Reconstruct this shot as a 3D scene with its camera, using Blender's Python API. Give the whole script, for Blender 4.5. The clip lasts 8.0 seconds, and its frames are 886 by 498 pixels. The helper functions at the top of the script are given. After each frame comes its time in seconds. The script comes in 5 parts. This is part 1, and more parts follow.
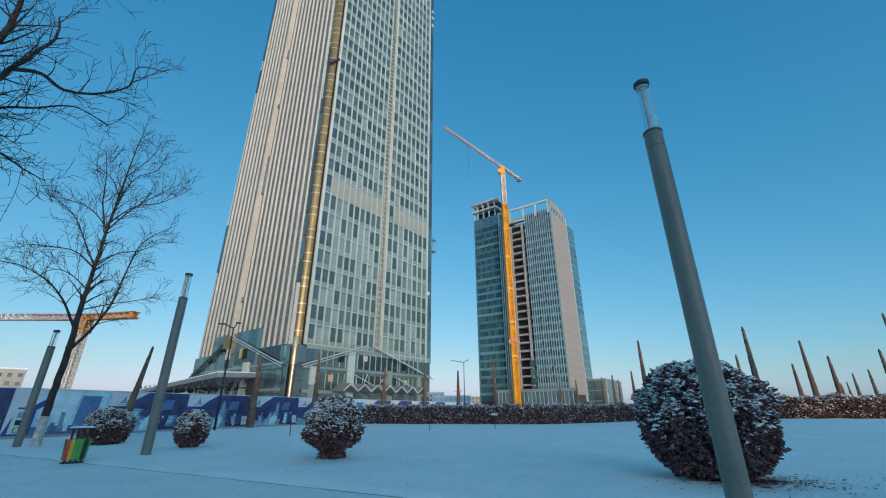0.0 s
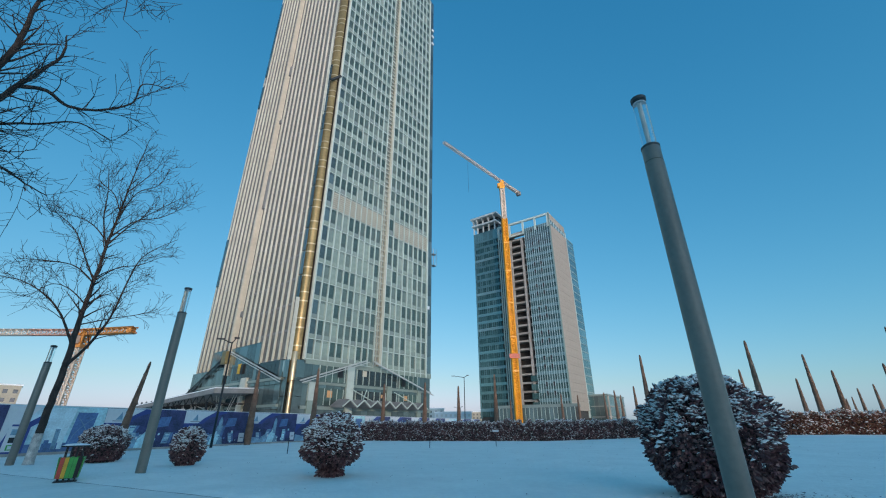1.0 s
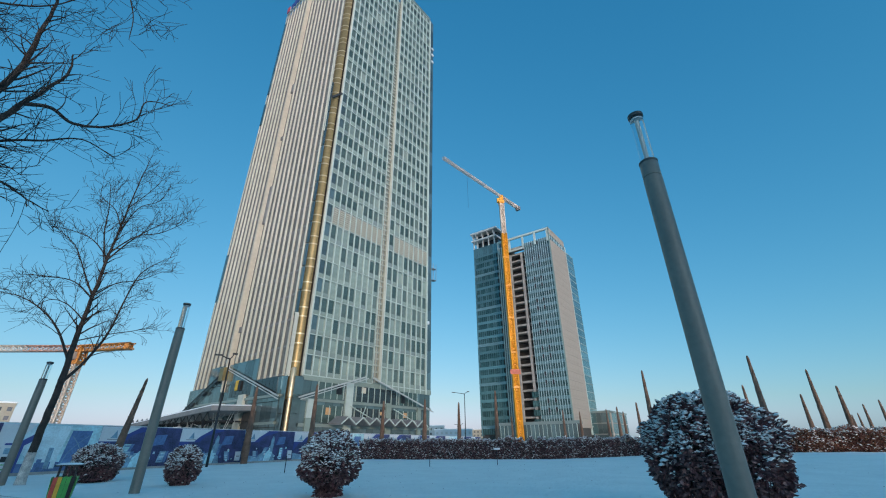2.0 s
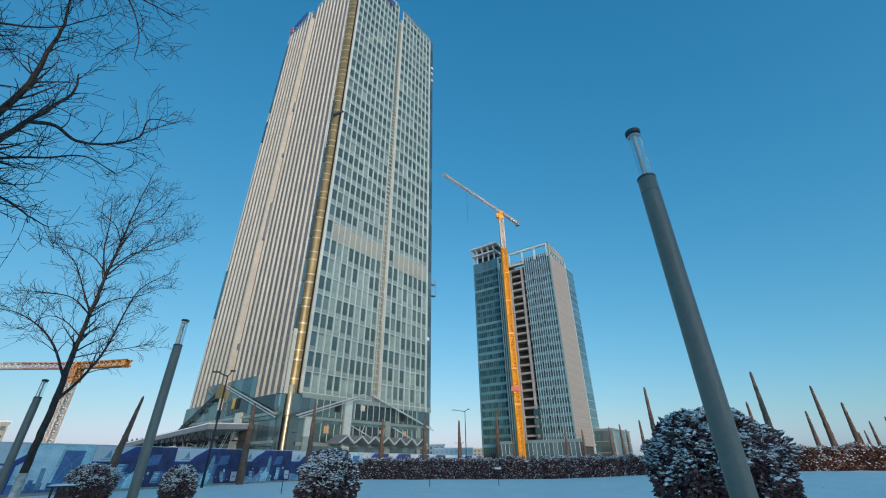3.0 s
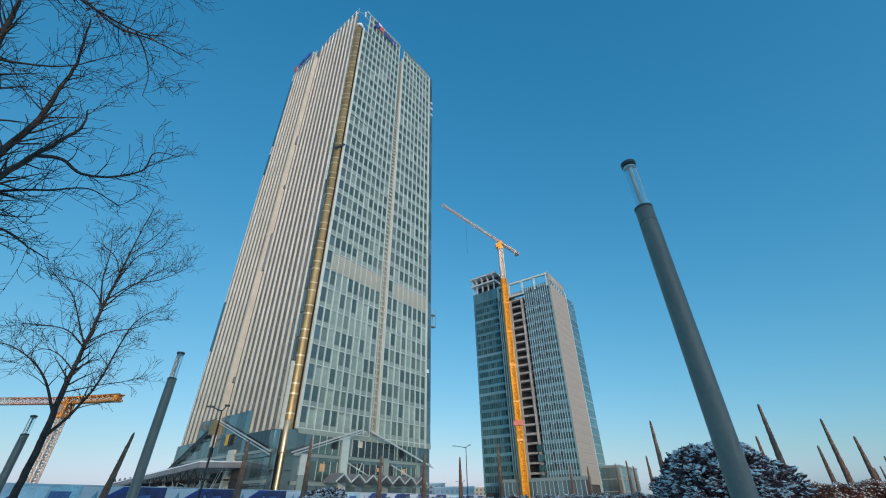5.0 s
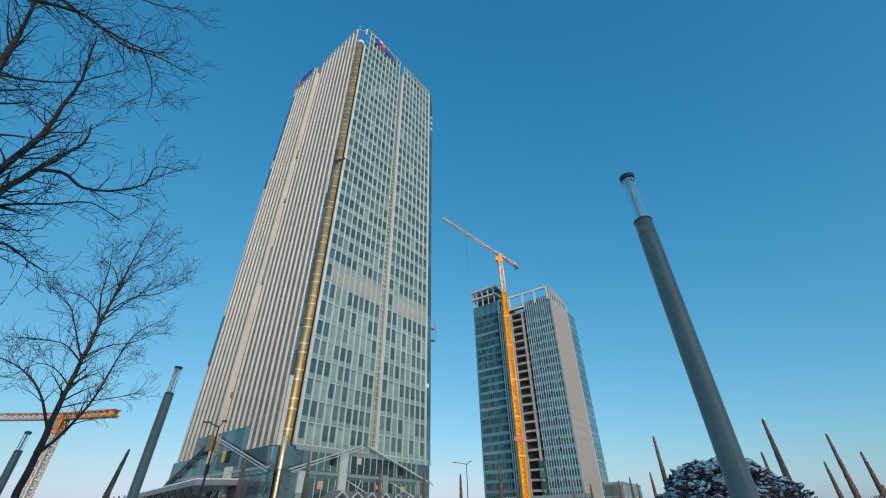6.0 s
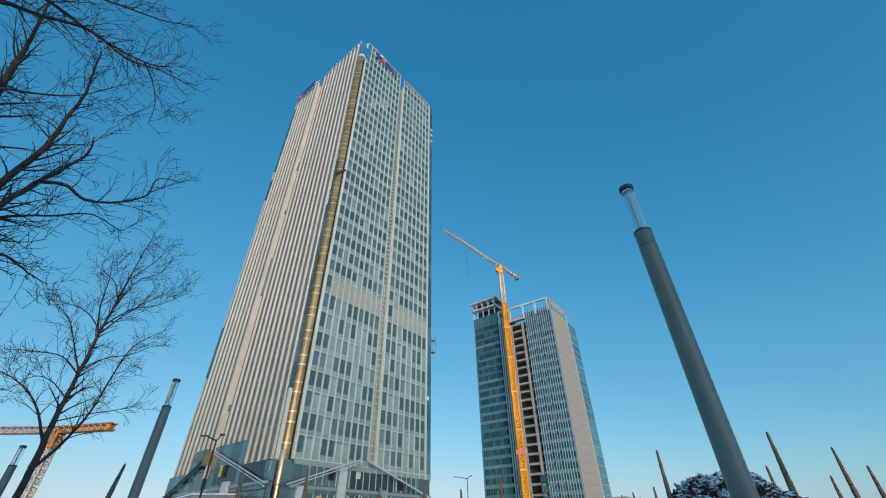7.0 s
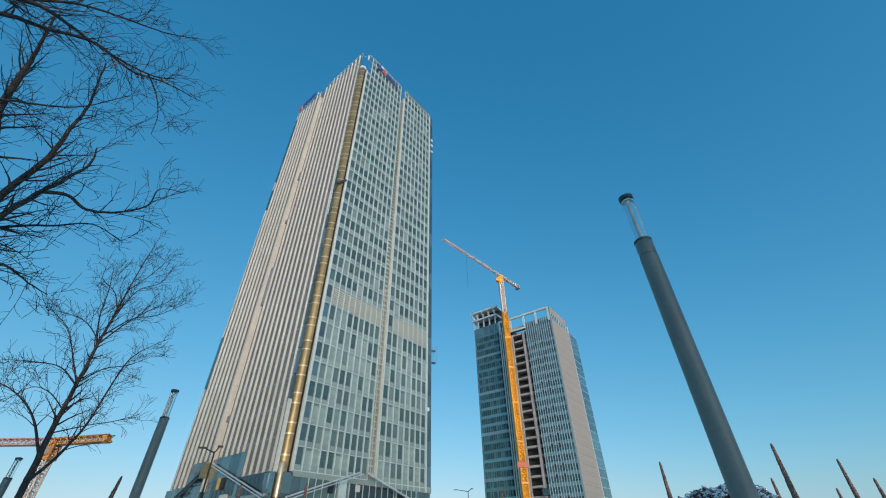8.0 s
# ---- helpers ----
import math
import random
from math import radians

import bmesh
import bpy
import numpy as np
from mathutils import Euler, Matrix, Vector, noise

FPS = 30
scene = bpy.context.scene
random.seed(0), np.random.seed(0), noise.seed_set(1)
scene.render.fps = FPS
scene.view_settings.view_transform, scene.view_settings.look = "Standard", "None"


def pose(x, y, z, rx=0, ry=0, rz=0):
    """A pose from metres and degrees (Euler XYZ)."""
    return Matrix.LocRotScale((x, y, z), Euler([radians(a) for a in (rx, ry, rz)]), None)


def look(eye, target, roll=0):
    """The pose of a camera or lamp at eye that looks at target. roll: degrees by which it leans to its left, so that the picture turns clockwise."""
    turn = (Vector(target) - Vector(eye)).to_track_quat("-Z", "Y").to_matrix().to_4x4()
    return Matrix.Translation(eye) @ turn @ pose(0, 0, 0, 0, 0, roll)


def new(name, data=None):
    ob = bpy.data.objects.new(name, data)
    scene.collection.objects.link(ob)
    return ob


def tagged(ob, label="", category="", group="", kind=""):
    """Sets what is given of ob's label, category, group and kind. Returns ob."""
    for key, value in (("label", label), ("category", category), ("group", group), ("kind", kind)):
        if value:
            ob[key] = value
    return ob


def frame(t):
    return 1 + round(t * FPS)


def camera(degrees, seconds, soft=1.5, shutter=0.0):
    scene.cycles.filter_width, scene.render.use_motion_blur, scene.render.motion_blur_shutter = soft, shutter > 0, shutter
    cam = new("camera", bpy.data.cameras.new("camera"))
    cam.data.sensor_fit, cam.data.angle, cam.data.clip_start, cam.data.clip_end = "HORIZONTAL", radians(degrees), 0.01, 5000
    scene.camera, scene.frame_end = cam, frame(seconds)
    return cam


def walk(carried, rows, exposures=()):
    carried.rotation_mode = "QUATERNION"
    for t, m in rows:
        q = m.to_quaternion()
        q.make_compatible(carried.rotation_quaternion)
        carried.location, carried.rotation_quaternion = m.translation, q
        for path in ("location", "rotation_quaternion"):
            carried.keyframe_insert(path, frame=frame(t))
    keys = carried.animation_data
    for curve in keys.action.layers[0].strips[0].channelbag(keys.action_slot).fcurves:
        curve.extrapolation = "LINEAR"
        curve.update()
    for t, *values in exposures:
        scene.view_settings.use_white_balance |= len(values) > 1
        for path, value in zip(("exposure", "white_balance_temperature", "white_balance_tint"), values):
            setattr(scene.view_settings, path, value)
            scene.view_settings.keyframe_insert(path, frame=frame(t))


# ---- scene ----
# The camera stands on the path and tilts up.
cam = camera(95.5, 8.0, soft=1.1)
TILT = [(0.0, 0.083, 21.733, 0.149), (0.5, 0.098, 22.72, 0.186), (1.0, 0.112, 23.725, 0.23), (1.5, 0.125, 24.758, 0.279),
        (3.0, 0.16, 28.015, 0.445), (3.5, 0.172, 29.123, 0.502), (4.0, 0.185, 30.217, 0.557), (4.5, 0.199, 31.282, 0.609),
        (6.0, 0.253, 34.162, 0.733), (6.5, 0.275, 34.989, 0.759), (7.0, 0.301, 35.748, 0.775), (7.5, 0.331, 36.451, 0.78),
        (8.0, 0.364, 37.119, 0.771)]
walk(cam, [(t, pose(0, 0, 1.6, 90 + p, r, y)) for t, y, p, r in TILT])

# ---- light ----
SUN_EL = radians(9)
SUN_AZ = math.atan2(0.3, -0.954)
scene.view_settings.exposure = 0.86
world = bpy.data.worlds.new("world")
scene.world = world
world.use_nodes = True
wn = world.node_tree.nodes
wl = world.node_tree.links
sky = wn.new("ShaderNodeTexSky")
sky.sky_type = "NISHITA"
sky.sun_disc = False
sky.sun_elevation = SUN_EL
sky.sun_rotation = SUN_AZ
sky.air_density = 1.0
sky.dust_density = 0.9
sky.ozone_density = 2.8
split, merge = wn.new("ShaderNodeSeparateColor"), wn.new("ShaderNodeCombineColor")
wl.new(sky.outputs[0], split.inputs[0])
# clear dry winter air: deep blue overhead, a pale rose-grey haze at the horizon, a bright glow round the sun
for channel, (knee, power, gain, glow) in enumerate(((3.4, 1.36, 0.425, 1.15), (4.5, 0.7, 0.955, 1.85), (5.2, 0.56, 1.32, 1.35))):
    cut, bend, lift, over, warm = (wn.new("ShaderNodeMath") for _ in range(5))
    cut.operation, bend.operation, lift.operation = "MINIMUM", "POWER", "MULTIPLY"
    over.operation, warm.operation = "SUBTRACT", "MULTIPLY_ADD"
    cut.inputs[1].default_value, bend.inputs[1].default_value, lift.inputs[1].default_value = knee, power, gain
    warm.inputs[1].default_value = glow
    wl.new(split.outputs[channel], cut.inputs[0])
    wl.new(cut.outputs[0], bend.inputs[0])
    wl.new(bend.outputs[0], lift.inputs[0])
    wl.new(split.outputs[channel], over.inputs[0])
    wl.new(cut.outputs[0], over.inputs[1])
    wl.new(over.outputs[0], warm.inputs[0])
    wl.new(lift.outputs[0], warm.inputs[2])
    if channel < 2:
        wl.new(warm.outputs[0], merge.inputs[channel])
        green = warm
    else:
        # the low haze stays bluish: blue never falls under green
        tint, hold = wn.new("ShaderNodeMath"), wn.new("ShaderNodeMath")
        tint.operation, hold.operation = "MULTIPLY", "MAXIMUM"
        tint.inputs[1].default_value = 1.15
        wl.new(green.outputs[0], tint.inputs[0])
        wl.new(tint.outputs[0], hold.inputs[0])
        wl.new(warm.outputs[0], hold.inputs[1])
        wl.new(hold.outputs[0], merge.inputs[2])
wl.new(merge.outputs[0], wn["Background"].inputs[0])
wn["Background"].inputs[1].default_value = 0.15
sun_data = bpy.data.lights.new("sun", "SUN")
sun_data.energy = 0.76
sun_data.angle = radians(0.6)
sun_data.color = (1.0, 0.69, 0.43)
sun = new("sun", sun_data)
to_sun = Vector((math.sin(SUN_AZ) * math.cos(SUN_EL), math.cos(SUN_AZ) * math.cos(SUN_EL), math.sin(SUN_EL)))
sun.matrix_world = look(to_sun * 300, (0, 0, 0))


# ---- materials ----
def material(name, color, rough=0.6, metal=0.0, vary=0.15, scale=3.0, bump=0.0, bump_scale=30.0, bump_depth=0.05, spec=0.5, random_tint=None, second=None):
    """A surface whose colour wanders at two scales, with fine relief; random_tint sets pieces apart."""
    m = bpy.data.materials.new(name)
    m.use_nodes = True
    n, l = m.node_tree.nodes, m.node_tree.links
    b = n["Principled BSDF"]
    b.inputs["Roughness"].default_value = rough
    b.inputs["Metallic"].default_value = metal
    b.inputs["Specular IOR Level"].default_value = spec
    tc = n.new("ShaderNodeTexCoord")
    big, fine = n.new("ShaderNodeTexNoise"), n.new("ShaderNodeTexNoise")
    big.inputs["Scale"].default_value = scale
    big.inputs["Detail"].default_value = 5
    fine.inputs["Scale"].default_value = scale * 9
    fine.inputs["Detail"].default_value = 3
    l.new(tc.outputs["Object"], big.inputs["Vector"])
    l.new(tc.outputs["Object"], fine.inputs["Vector"])
    add = n.new("ShaderNodeMath")
    add.operation = "MULTIPLY_ADD"
    add.inputs[1].default_value = 0.4
    l.new(fine.outputs["Fac"], add.inputs[0])
    mul = n.new("ShaderNodeMath")
    mul.operation = "MULTIPLY"
    mul.inputs[1].default_value = 0.6
    l.new(big.outputs["Fac"], mul.inputs[0])
    l.new(mul.outputs[0], add.inputs[2])
    ramp = n.new("ShaderNodeValToRGB")
    lo = second if second else tuple(c * (1 - vary * 1.6) for c in color)
    hi = color if second else tuple(min(1, c * (1 + vary)) for c in color)
    ramp.color_ramp.elements[0].position = 0.32
    ramp.color_ramp.elements[1].position = 0.68
    ramp.color_ramp.elements[0].color = (*lo, 1)
    ramp.color_ramp.elements[1].color = (*hi, 1)
    l.new(add.outputs[0], ramp.inputs["Fac"])
    out = ramp.outputs["Color"]
    if random_tint:
        info = n.new("ShaderNodeObjectInfo")
        geo = n.new("ShaderNodeNewGeometry")
        both = n.new("ShaderNodeMath")
        both.operation = "ADD"
        l.new(info.outputs["Random"], both.inputs[0])
        l.new(geo.outputs["Random Per Island"], both.inputs[1])
        wrap = n.new("ShaderNodeMath")
        wrap.operation = "FRACT"
        l.new(both.outputs[0], wrap.inputs[0])
        pick = n.new("ShaderNodeValToRGB")
        pick.color_ramp.interpolation = "CONSTANT"
        els = pick.color_ramp.elements
        steps = [(0.0, 0.0)] + random_tint[1]
        els[0].position, els[0].color = 0, (0, 0, 0, 1)
        els[1].position, els[1].color = steps[1][0], (steps[1][1],) * 3 + (1,)
        for p, v in steps[2:]:
            e = els.new(p)
            e.color = (v, v, v, 1)
        l.new(wrap.outputs[0], pick.inputs["Fac"])
        mx = n.new("ShaderNodeMix")
        mx.data_type = "RGBA"
        l.new(pick.outputs["Color"], mx.inputs[0])
        l.new(out, mx.inputs[6])
        mx.inputs[7].default_value = (*random_tint[0], 1)
        out = mx.outputs[2]
    l.new(out, b.inputs["Base Color"])
    if bump:
        bn = n.new("ShaderNodeTexNoise")
        bn.inputs["Scale"].default_value = bump_scale
        bn.inputs["Detail"].default_value = 6
        l.new(tc.outputs["Object"], bn.inputs["Vector"])
        bp = n.new("ShaderNodeBump")
        bp.inputs["Strength"].default_value = bump
        bp.inputs["Distance"].default_value = bump_depth
        l.new(bn.outputs["Fac"], bp.inputs["Height"])
        l.new(bp.outputs["Normal"], b.inputs["Normal"])
    return m


# yellow tint in both snow colours stands in for missing warm light
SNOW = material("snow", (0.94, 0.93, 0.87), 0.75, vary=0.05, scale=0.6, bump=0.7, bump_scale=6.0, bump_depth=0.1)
SNOW_PATH = material("trodden_snow", (0.87, 0.86, 0.80), 0.7, vary=0.08, scale=0.5, bump=0.6, bump_scale=4.0, bump_depth=0.08)
SNOW_CLUMP = material("snow_clump", (0.92, 0.91, 0.90), 0.8, vary=0.05, scale=3.0)
CONCRETE = material("concrete", (0.36, 0.34, 0.31), 0.85, vary=0.2, scale=0.4, bump=0.2)
# near-black base puts the shade of unlit rooms into the walls
INTERIOR_SHADE = material("painted_interior_shade", (0.05, 0.048, 0.045), 0.9, vary=0.3, scale=0.3)
FIN = material("cream_fin", (0.63, 0.60, 0.50), 0.42, vary=0.1, scale=0.25)
FIN_WHITE = material("white_mullion", (0.505, 0.575, 0.525), 0.4, vary=0.08, scale=0.25)
STRIP_TAN = material("tan_cladding", (0.62, 0.545, 0.43), 0.5, vary=0.1, scale=0.2)
SPANDREL = material("pale_grey_spandrel", (0.265, 0.32, 0.275), 0.25, vary=0.12, scale=0.2, random_tint=((0.21, 0.25, 0.235), [(0.5, 0.5), (0.8, 1.0)]))
GLASS_T = material("teal_glazing", (0.08, 0.128, 0.114), 0.09, metal=0.3, vary=0.3, scale=0.3, spec=0.9,
                   random_tint=((0.38, 0.43, 0.36), [(0.35, 0.08), (0.65, 0.2), (0.85, 0.4), (0.95, 0.9)]))
GLASS_BLUE = material("blue_glazing", (0.105, 0.15, 0.153), 0.05, metal=0.45, vary=0.2, scale=0.2, spec=0.9,
                      random_tint=((0.17, 0.25, 0.26), [(0.5, 0.4), (0.75, 0.8)]))
GLASS_DARK = material("dark_glazing", (0.02, 0.028, 0.032), 0.06, vary=0.3, scale=0.3, spec=0.8)
# beige-grey base paints in the warm reflection on glass between fins
GLASS_DIM = material("painted_reflection_glazing", (0.17, 0.165, 0.15), 0.45, vary=0.3, scale=0.3, spec=0.25)
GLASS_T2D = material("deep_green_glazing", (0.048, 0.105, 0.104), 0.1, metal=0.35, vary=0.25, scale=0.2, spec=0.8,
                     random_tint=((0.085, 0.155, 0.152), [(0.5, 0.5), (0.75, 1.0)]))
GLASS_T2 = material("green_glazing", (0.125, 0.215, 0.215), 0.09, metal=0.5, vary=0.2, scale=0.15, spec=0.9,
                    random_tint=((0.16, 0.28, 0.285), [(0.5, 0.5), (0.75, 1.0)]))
MULL_T2 = material("pale_green_mullion", (0.46, 0.56, 0.565), 0.4, vary=0.08, scale=0.25)
GLASS_PALE = material("pale_green_glazing", (0.33, 0.40, 0.34), 0.14, metal=0.2, vary=0.15, scale=0.2, spec=0.7,
                      random_tint=((0.20, 0.26, 0.235), [(0.4, 0.4), (0.7, 0.8)]))
BAND_T2 = material("pale_green_band", (0.16, 0.26, 0.275), 0.22, metal=0.2, vary=0.12, scale=0.2)
# orange light on the podium put into a plain colour
ORANGE_GLOW = material("painted_orange_glow", (0.64, 0.36, 0.16), 0.5, vary=0.2, scale=0.8)
RECESS = material("recess_panel", (0.27, 0.295, 0.27), 0.4, vary=0.15, scale=0.3)
PRINT_MID = material("mid_blue_print", (0.11, 0.19, 0.36), 0.5, vary=0.35, scale=1.6)
PRINT_HAZE = material("hazy_blue_print", (0.22, 0.37, 0.48), 0.5, vary=0.4, scale=1.4)
LOUVRE = material("beige_louvre", (0.49, 0.455, 0.355), 0.5, vary=0.1, scale=0.3)
GOLD = material("gold_cladding", (0.295, 0.215, 0.095), 0.42, metal=0.5, vary=0.22, scale=0.25, bump=0.15, bump_scale=1.5)
GOLD_RING = material("pale_gold_ring", (0.58, 0.47, 0.30), 0.35, metal=0.4, vary=0.1)
RECESS_BAR = material("recess_bar", (0.44, 0.45, 0.38), 0.6, vary=0.15, scale=0.4)
BEAM = material("grey_steel_beam", (0.56, 0.56, 0.53), 0.45, metal=0.3, vary=0.12, scale=0.5)
BEIGE_STONE = material("beige_stone_panels", (0.37, 0.31, 0.25), 0.7, vary=0.12, scale=0.12)
CRANE_Y = material("yellow_crane_paint", (0.86, 0.34, 0.02), 0.45, vary=0.15, scale=0.3)
BRASS = material("polished_brass", (0.72, 0.58, 0.38), 0.34, metal=0.6, vary=0.1, scale=0.5)
CRANE_O = material("orange_crane_paint", (0.62, 0.24, 0.05), 0.45, vary=0.15, scale=0.3)
CRANE_W = material("white_crane_paint", (0.76, 0.60, 0.48), 0.5, vary=0.12, scale=0.3)
CRANE_FADED = material("faded_red_crane_paint", (0.58, 0.30, 0.22), 0.5, vary=0.2, scale=0.3)
CRANE_R = material("red_crane_paint", (0.55, 0.10, 0.05), 0.5, vary=0.12, scale=0.3)
POST = material("grey_green_post", (0.17, 0.17, 0.145), 0.4, vary=0.12, scale=1.5, bump=0.06, bump_scale=60)
POST_CAP = material("dark_cap", (0.05, 0.055, 0.055), 0.5, vary=0.15)
WOOD_WRAP = material("brown_wrapping", (0.19, 0.112, 0.076), 0.85, vary=0.35, scale=2.5, bump=0.8, bump_scale=12)
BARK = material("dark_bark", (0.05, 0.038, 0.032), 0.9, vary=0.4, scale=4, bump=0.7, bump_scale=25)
LIMEWASH = material("limewashed_bark", (0.62, 0.57, 0.52), 0.9, vary=0.4, scale=4, bump=0.6, bump_scale=25)
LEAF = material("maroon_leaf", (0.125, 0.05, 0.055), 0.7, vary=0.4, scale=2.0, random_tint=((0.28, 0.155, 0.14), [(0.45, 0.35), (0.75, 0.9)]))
# brighter maroon_leaf with low sun put into the colour; also real russet tufts
LEAF_LIT = material("sunlit_russet_leaf", (0.22, 0.08, 0.06), 0.7, vary=0.4, scale=2.0, random_tint=((0.25, 0.12, 0.06), [(0.45, 0.35), (0.75, 0.9)]))
DARK_METAL = material("dark_metal", (0.03, 0.035, 0.04), 0.5, metal=0.4, vary=0.2)
NAVY = material("navy_print", (0.055, 0.06, 0.16), 0.5, vary=0.5, scale=1.2)
NAVY2 = material("blue_print", (0.10, 0.19, 0.38), 0.5, vary=0.3, scale=0.9)
SKYBLUE = material("sky_blue_print", (0.44, 0.69, 0.74), 0.5, vary=0.3, scale=0.7)
PALE = material("pale_blue_print", (0.62, 0.78, 0.82), 0.5, vary=0.2, scale=1.2)
WHITE_P = material("white_print", (0.68, 0.69, 0.70), 0.5, vary=0.06)
GREEN_P = material("green_paint", (0.06, 0.36, 0.07), 0.5, vary=0.15, scale=4)
YELLOW_P = material("yellow_paint", (0.72, 0.42, 0.04), 0.5, vary=0.15, scale=4)
RED_P = material("red_paint", (0.55, 0.07, 0.05), 0.5, vary=0.15, scale=4)
BLACK_P = material("black_paint", (0.012, 0.012, 0.013), 0.5, vary=0.2, scale=4)
LOGO_BLUE = material("logo_blue", (0.04, 0.06, 0.24), 0.4, vary=0.05)
LOGO_RED = material("logo_red", (0.60, 0.06, 0.07), 0.4, vary=0.05)
PLASTER = material("plaster", (0.46, 0.40, 0.31), 0.85, vary=0.15, scale=0.2)
ROOF_GREY = material("roof_grey", (0.25, 0.25, 0.25), 0.8, vary=0.15, scale=0.3)
CLEAR = bpy.data.materials.new("clear_tube")
CLEAR.use_nodes = True
cb = CLEAR.node_tree.nodes["Principled BSDF"]
cb.inputs["Base Color"].default_value = (0.9, 0.95, 0.96, 1)
cb.inputs["Roughness"].default_value = 0.03
cb.inputs["Transmission Weight"].default_value = 1.0
cb.inputs["IOR"].default_value = 1.25


# ---- building blocks ----
CUBE = [(0, 3, 2, 1), (4, 5, 6, 7), (0, 1, 5, 4), (1, 2, 6, 5), (2, 3, 7, 6), (3, 0, 4, 7)]


def box_data(boxes, name="block"):
    """One mesh of boxes (x0, x1, y0, y1, z0, z1)."""
    vs, fs = [], []
    for x0, x1, y0, y1, z0, z1 in boxes:
        k = len(vs)
        vs += [(x0, y0, z0), (x1, y0, z0), (x1, y1, z0), (x0, y1, z0), (x0, y0, z1), (x1, y0, z1), (x1, y1, z1), (x0, y1, z1)]
        fs += [tuple(k + i for i in f) for f in CUBE]
    me = bpy.data.meshes.new(name)
    me.from_pydata(vs, [], fs)
    return me


def raw(vs, fs, name="block", smooth=False):
    me = bpy.data.meshes.new(name)
    me.from_pydata(vs, [], fs)
    if smooth:
        me.polygons.foreach_set("use_smooth", [True] * len(me.polygons))
    return me


def piece(name, me, mat, parent=None, m=None, label=""):
    if mat and not me.materials:
        me.materials.append(mat)
    ob = new(name, me)
    ob.parent = parent
    if m is not None:
        ob.matrix_local = m
    return tagged(ob, label)


def thing(name, m, label, category, group="", kind=""):
    ob = new(name)
    ob.empty_display_size = 0.2
    ob.matrix_world = m
    return tagged(ob, label, category, group, kind)


def part(name, bm, mat, parent, label="", smooth=False):
    me = bpy.data.meshes.new(name)
    bm.to_mesh(me)
    bm.free()
    if smooth:
        me.polygons.foreach_set("use_smooth", [True] * len(me.polygons))
    return piece(name, me, mat, parent, None, label)


def tube_data(paths, sides=7, name="tube", cap=True):
    """One mesh of tapering tubes; each path is a list of (point, radius)."""
    vs, fs = [], []
    for path in paths:
        pts = [Vector(p) for p, _ in path]
        prev = None
        ref = Vector((0.31, 0.87, 0.12))
        for i, (p, r) in enumerate(path):
            d = (pts[min(i + 1, len(pts) - 1)] - pts[max(i - 1, 0)]).normalized()
            a = d.cross(ref)
            if a.length < 0.05:
                a = d.cross(Vector((1, 0, 0)))
            a.normalize()
            b = d.cross(a)
            k = len(vs)
            for s in range(sides):
                w = 2 * math.pi * s / sides
                vs.append(pts[i] + (a * math.cos(w) + b * math.sin(w)) * r)
            if prev is not None:
                for s in range(sides):
                    t = (s + 1) % sides
                    fs.append((prev + s, prev + t, k + t, k + s))
            elif cap:
                fs.append(tuple(k + s for s in range(sides)))
            prev = k
        if cap:
            fs.append(tuple(prev + s for s in reversed(range(sides))))
    return raw(vs, fs, name, True)


def _lathe(profile, sides, name):
    vs, fs = [], []
    for r, z in profile:
        for s in range(sides):
            w = 2 * math.pi * s / sides
            vs.append((r * math.cos(w), r * math.sin(w), z))
    for i in range(len(profile) - 1):
        for s in range(sides):
            t = (s + 1) % sides
            fs.append((i * sides + s, i * sides + t, (i + 1) * sides + t, (i + 1) * sides + s))
    fs.append(tuple(reversed(range(sides))))
    k = (len(profile) - 1) * sides
    fs.append(tuple(k + s for s in range(sides)))
    me = raw(vs, fs, name, True)
    me.set_sharp_from_angle(angle=radians(40))
    return me


def beam_data(a, b, w, h, name="beam"):
    """A straight bar of width w and height h from a to b."""
    a, b = Vector(a), Vector(b)
    d = (b - a).normalized()
    s = d.cross(Vector((0, 0, 1)))
    s = s.normalized() if s.length > 0.01 else Vector((1, 0, 0))
    u = s.cross(d)
    vs = [p + s * i * w / 2 + u * j * h / 2 for p in (a, b) for i, j in ((-1, -1), (1, -1), (1, 1), (-1, 1))]
    return raw(vs, [(0, 3, 2, 1), (4, 5, 6, 7), (0, 1, 5, 4), (1, 2, 6, 5), (2, 3, 7, 6), (3, 0, 4, 7)], name)


def join_data(meshes, name):
    vs, fs = [], []
    for me in meshes:
        k = len(vs)
        vs += [tuple(v.co) for v in me.vertices]
        fs += [tuple(k + i for i in p.vertices) for p in me.polygons]
        bpy.data.meshes.remove(me)
    return raw(vs, fs, name)


def polar(az, r, z=0.0):
    return Vector((r * math.sin(radians(az)), r * math.cos(radians(az)), z))


# ---- ground ----
# The path edge runs from the camera's right to far left; the lawn lies beyond it.
EDGE_A, EDGE_DIR = Vector((-0.9, 9.1)), Vector((-0.889, 0.458))
EDGE_N = Vector((0.458, 0.889))


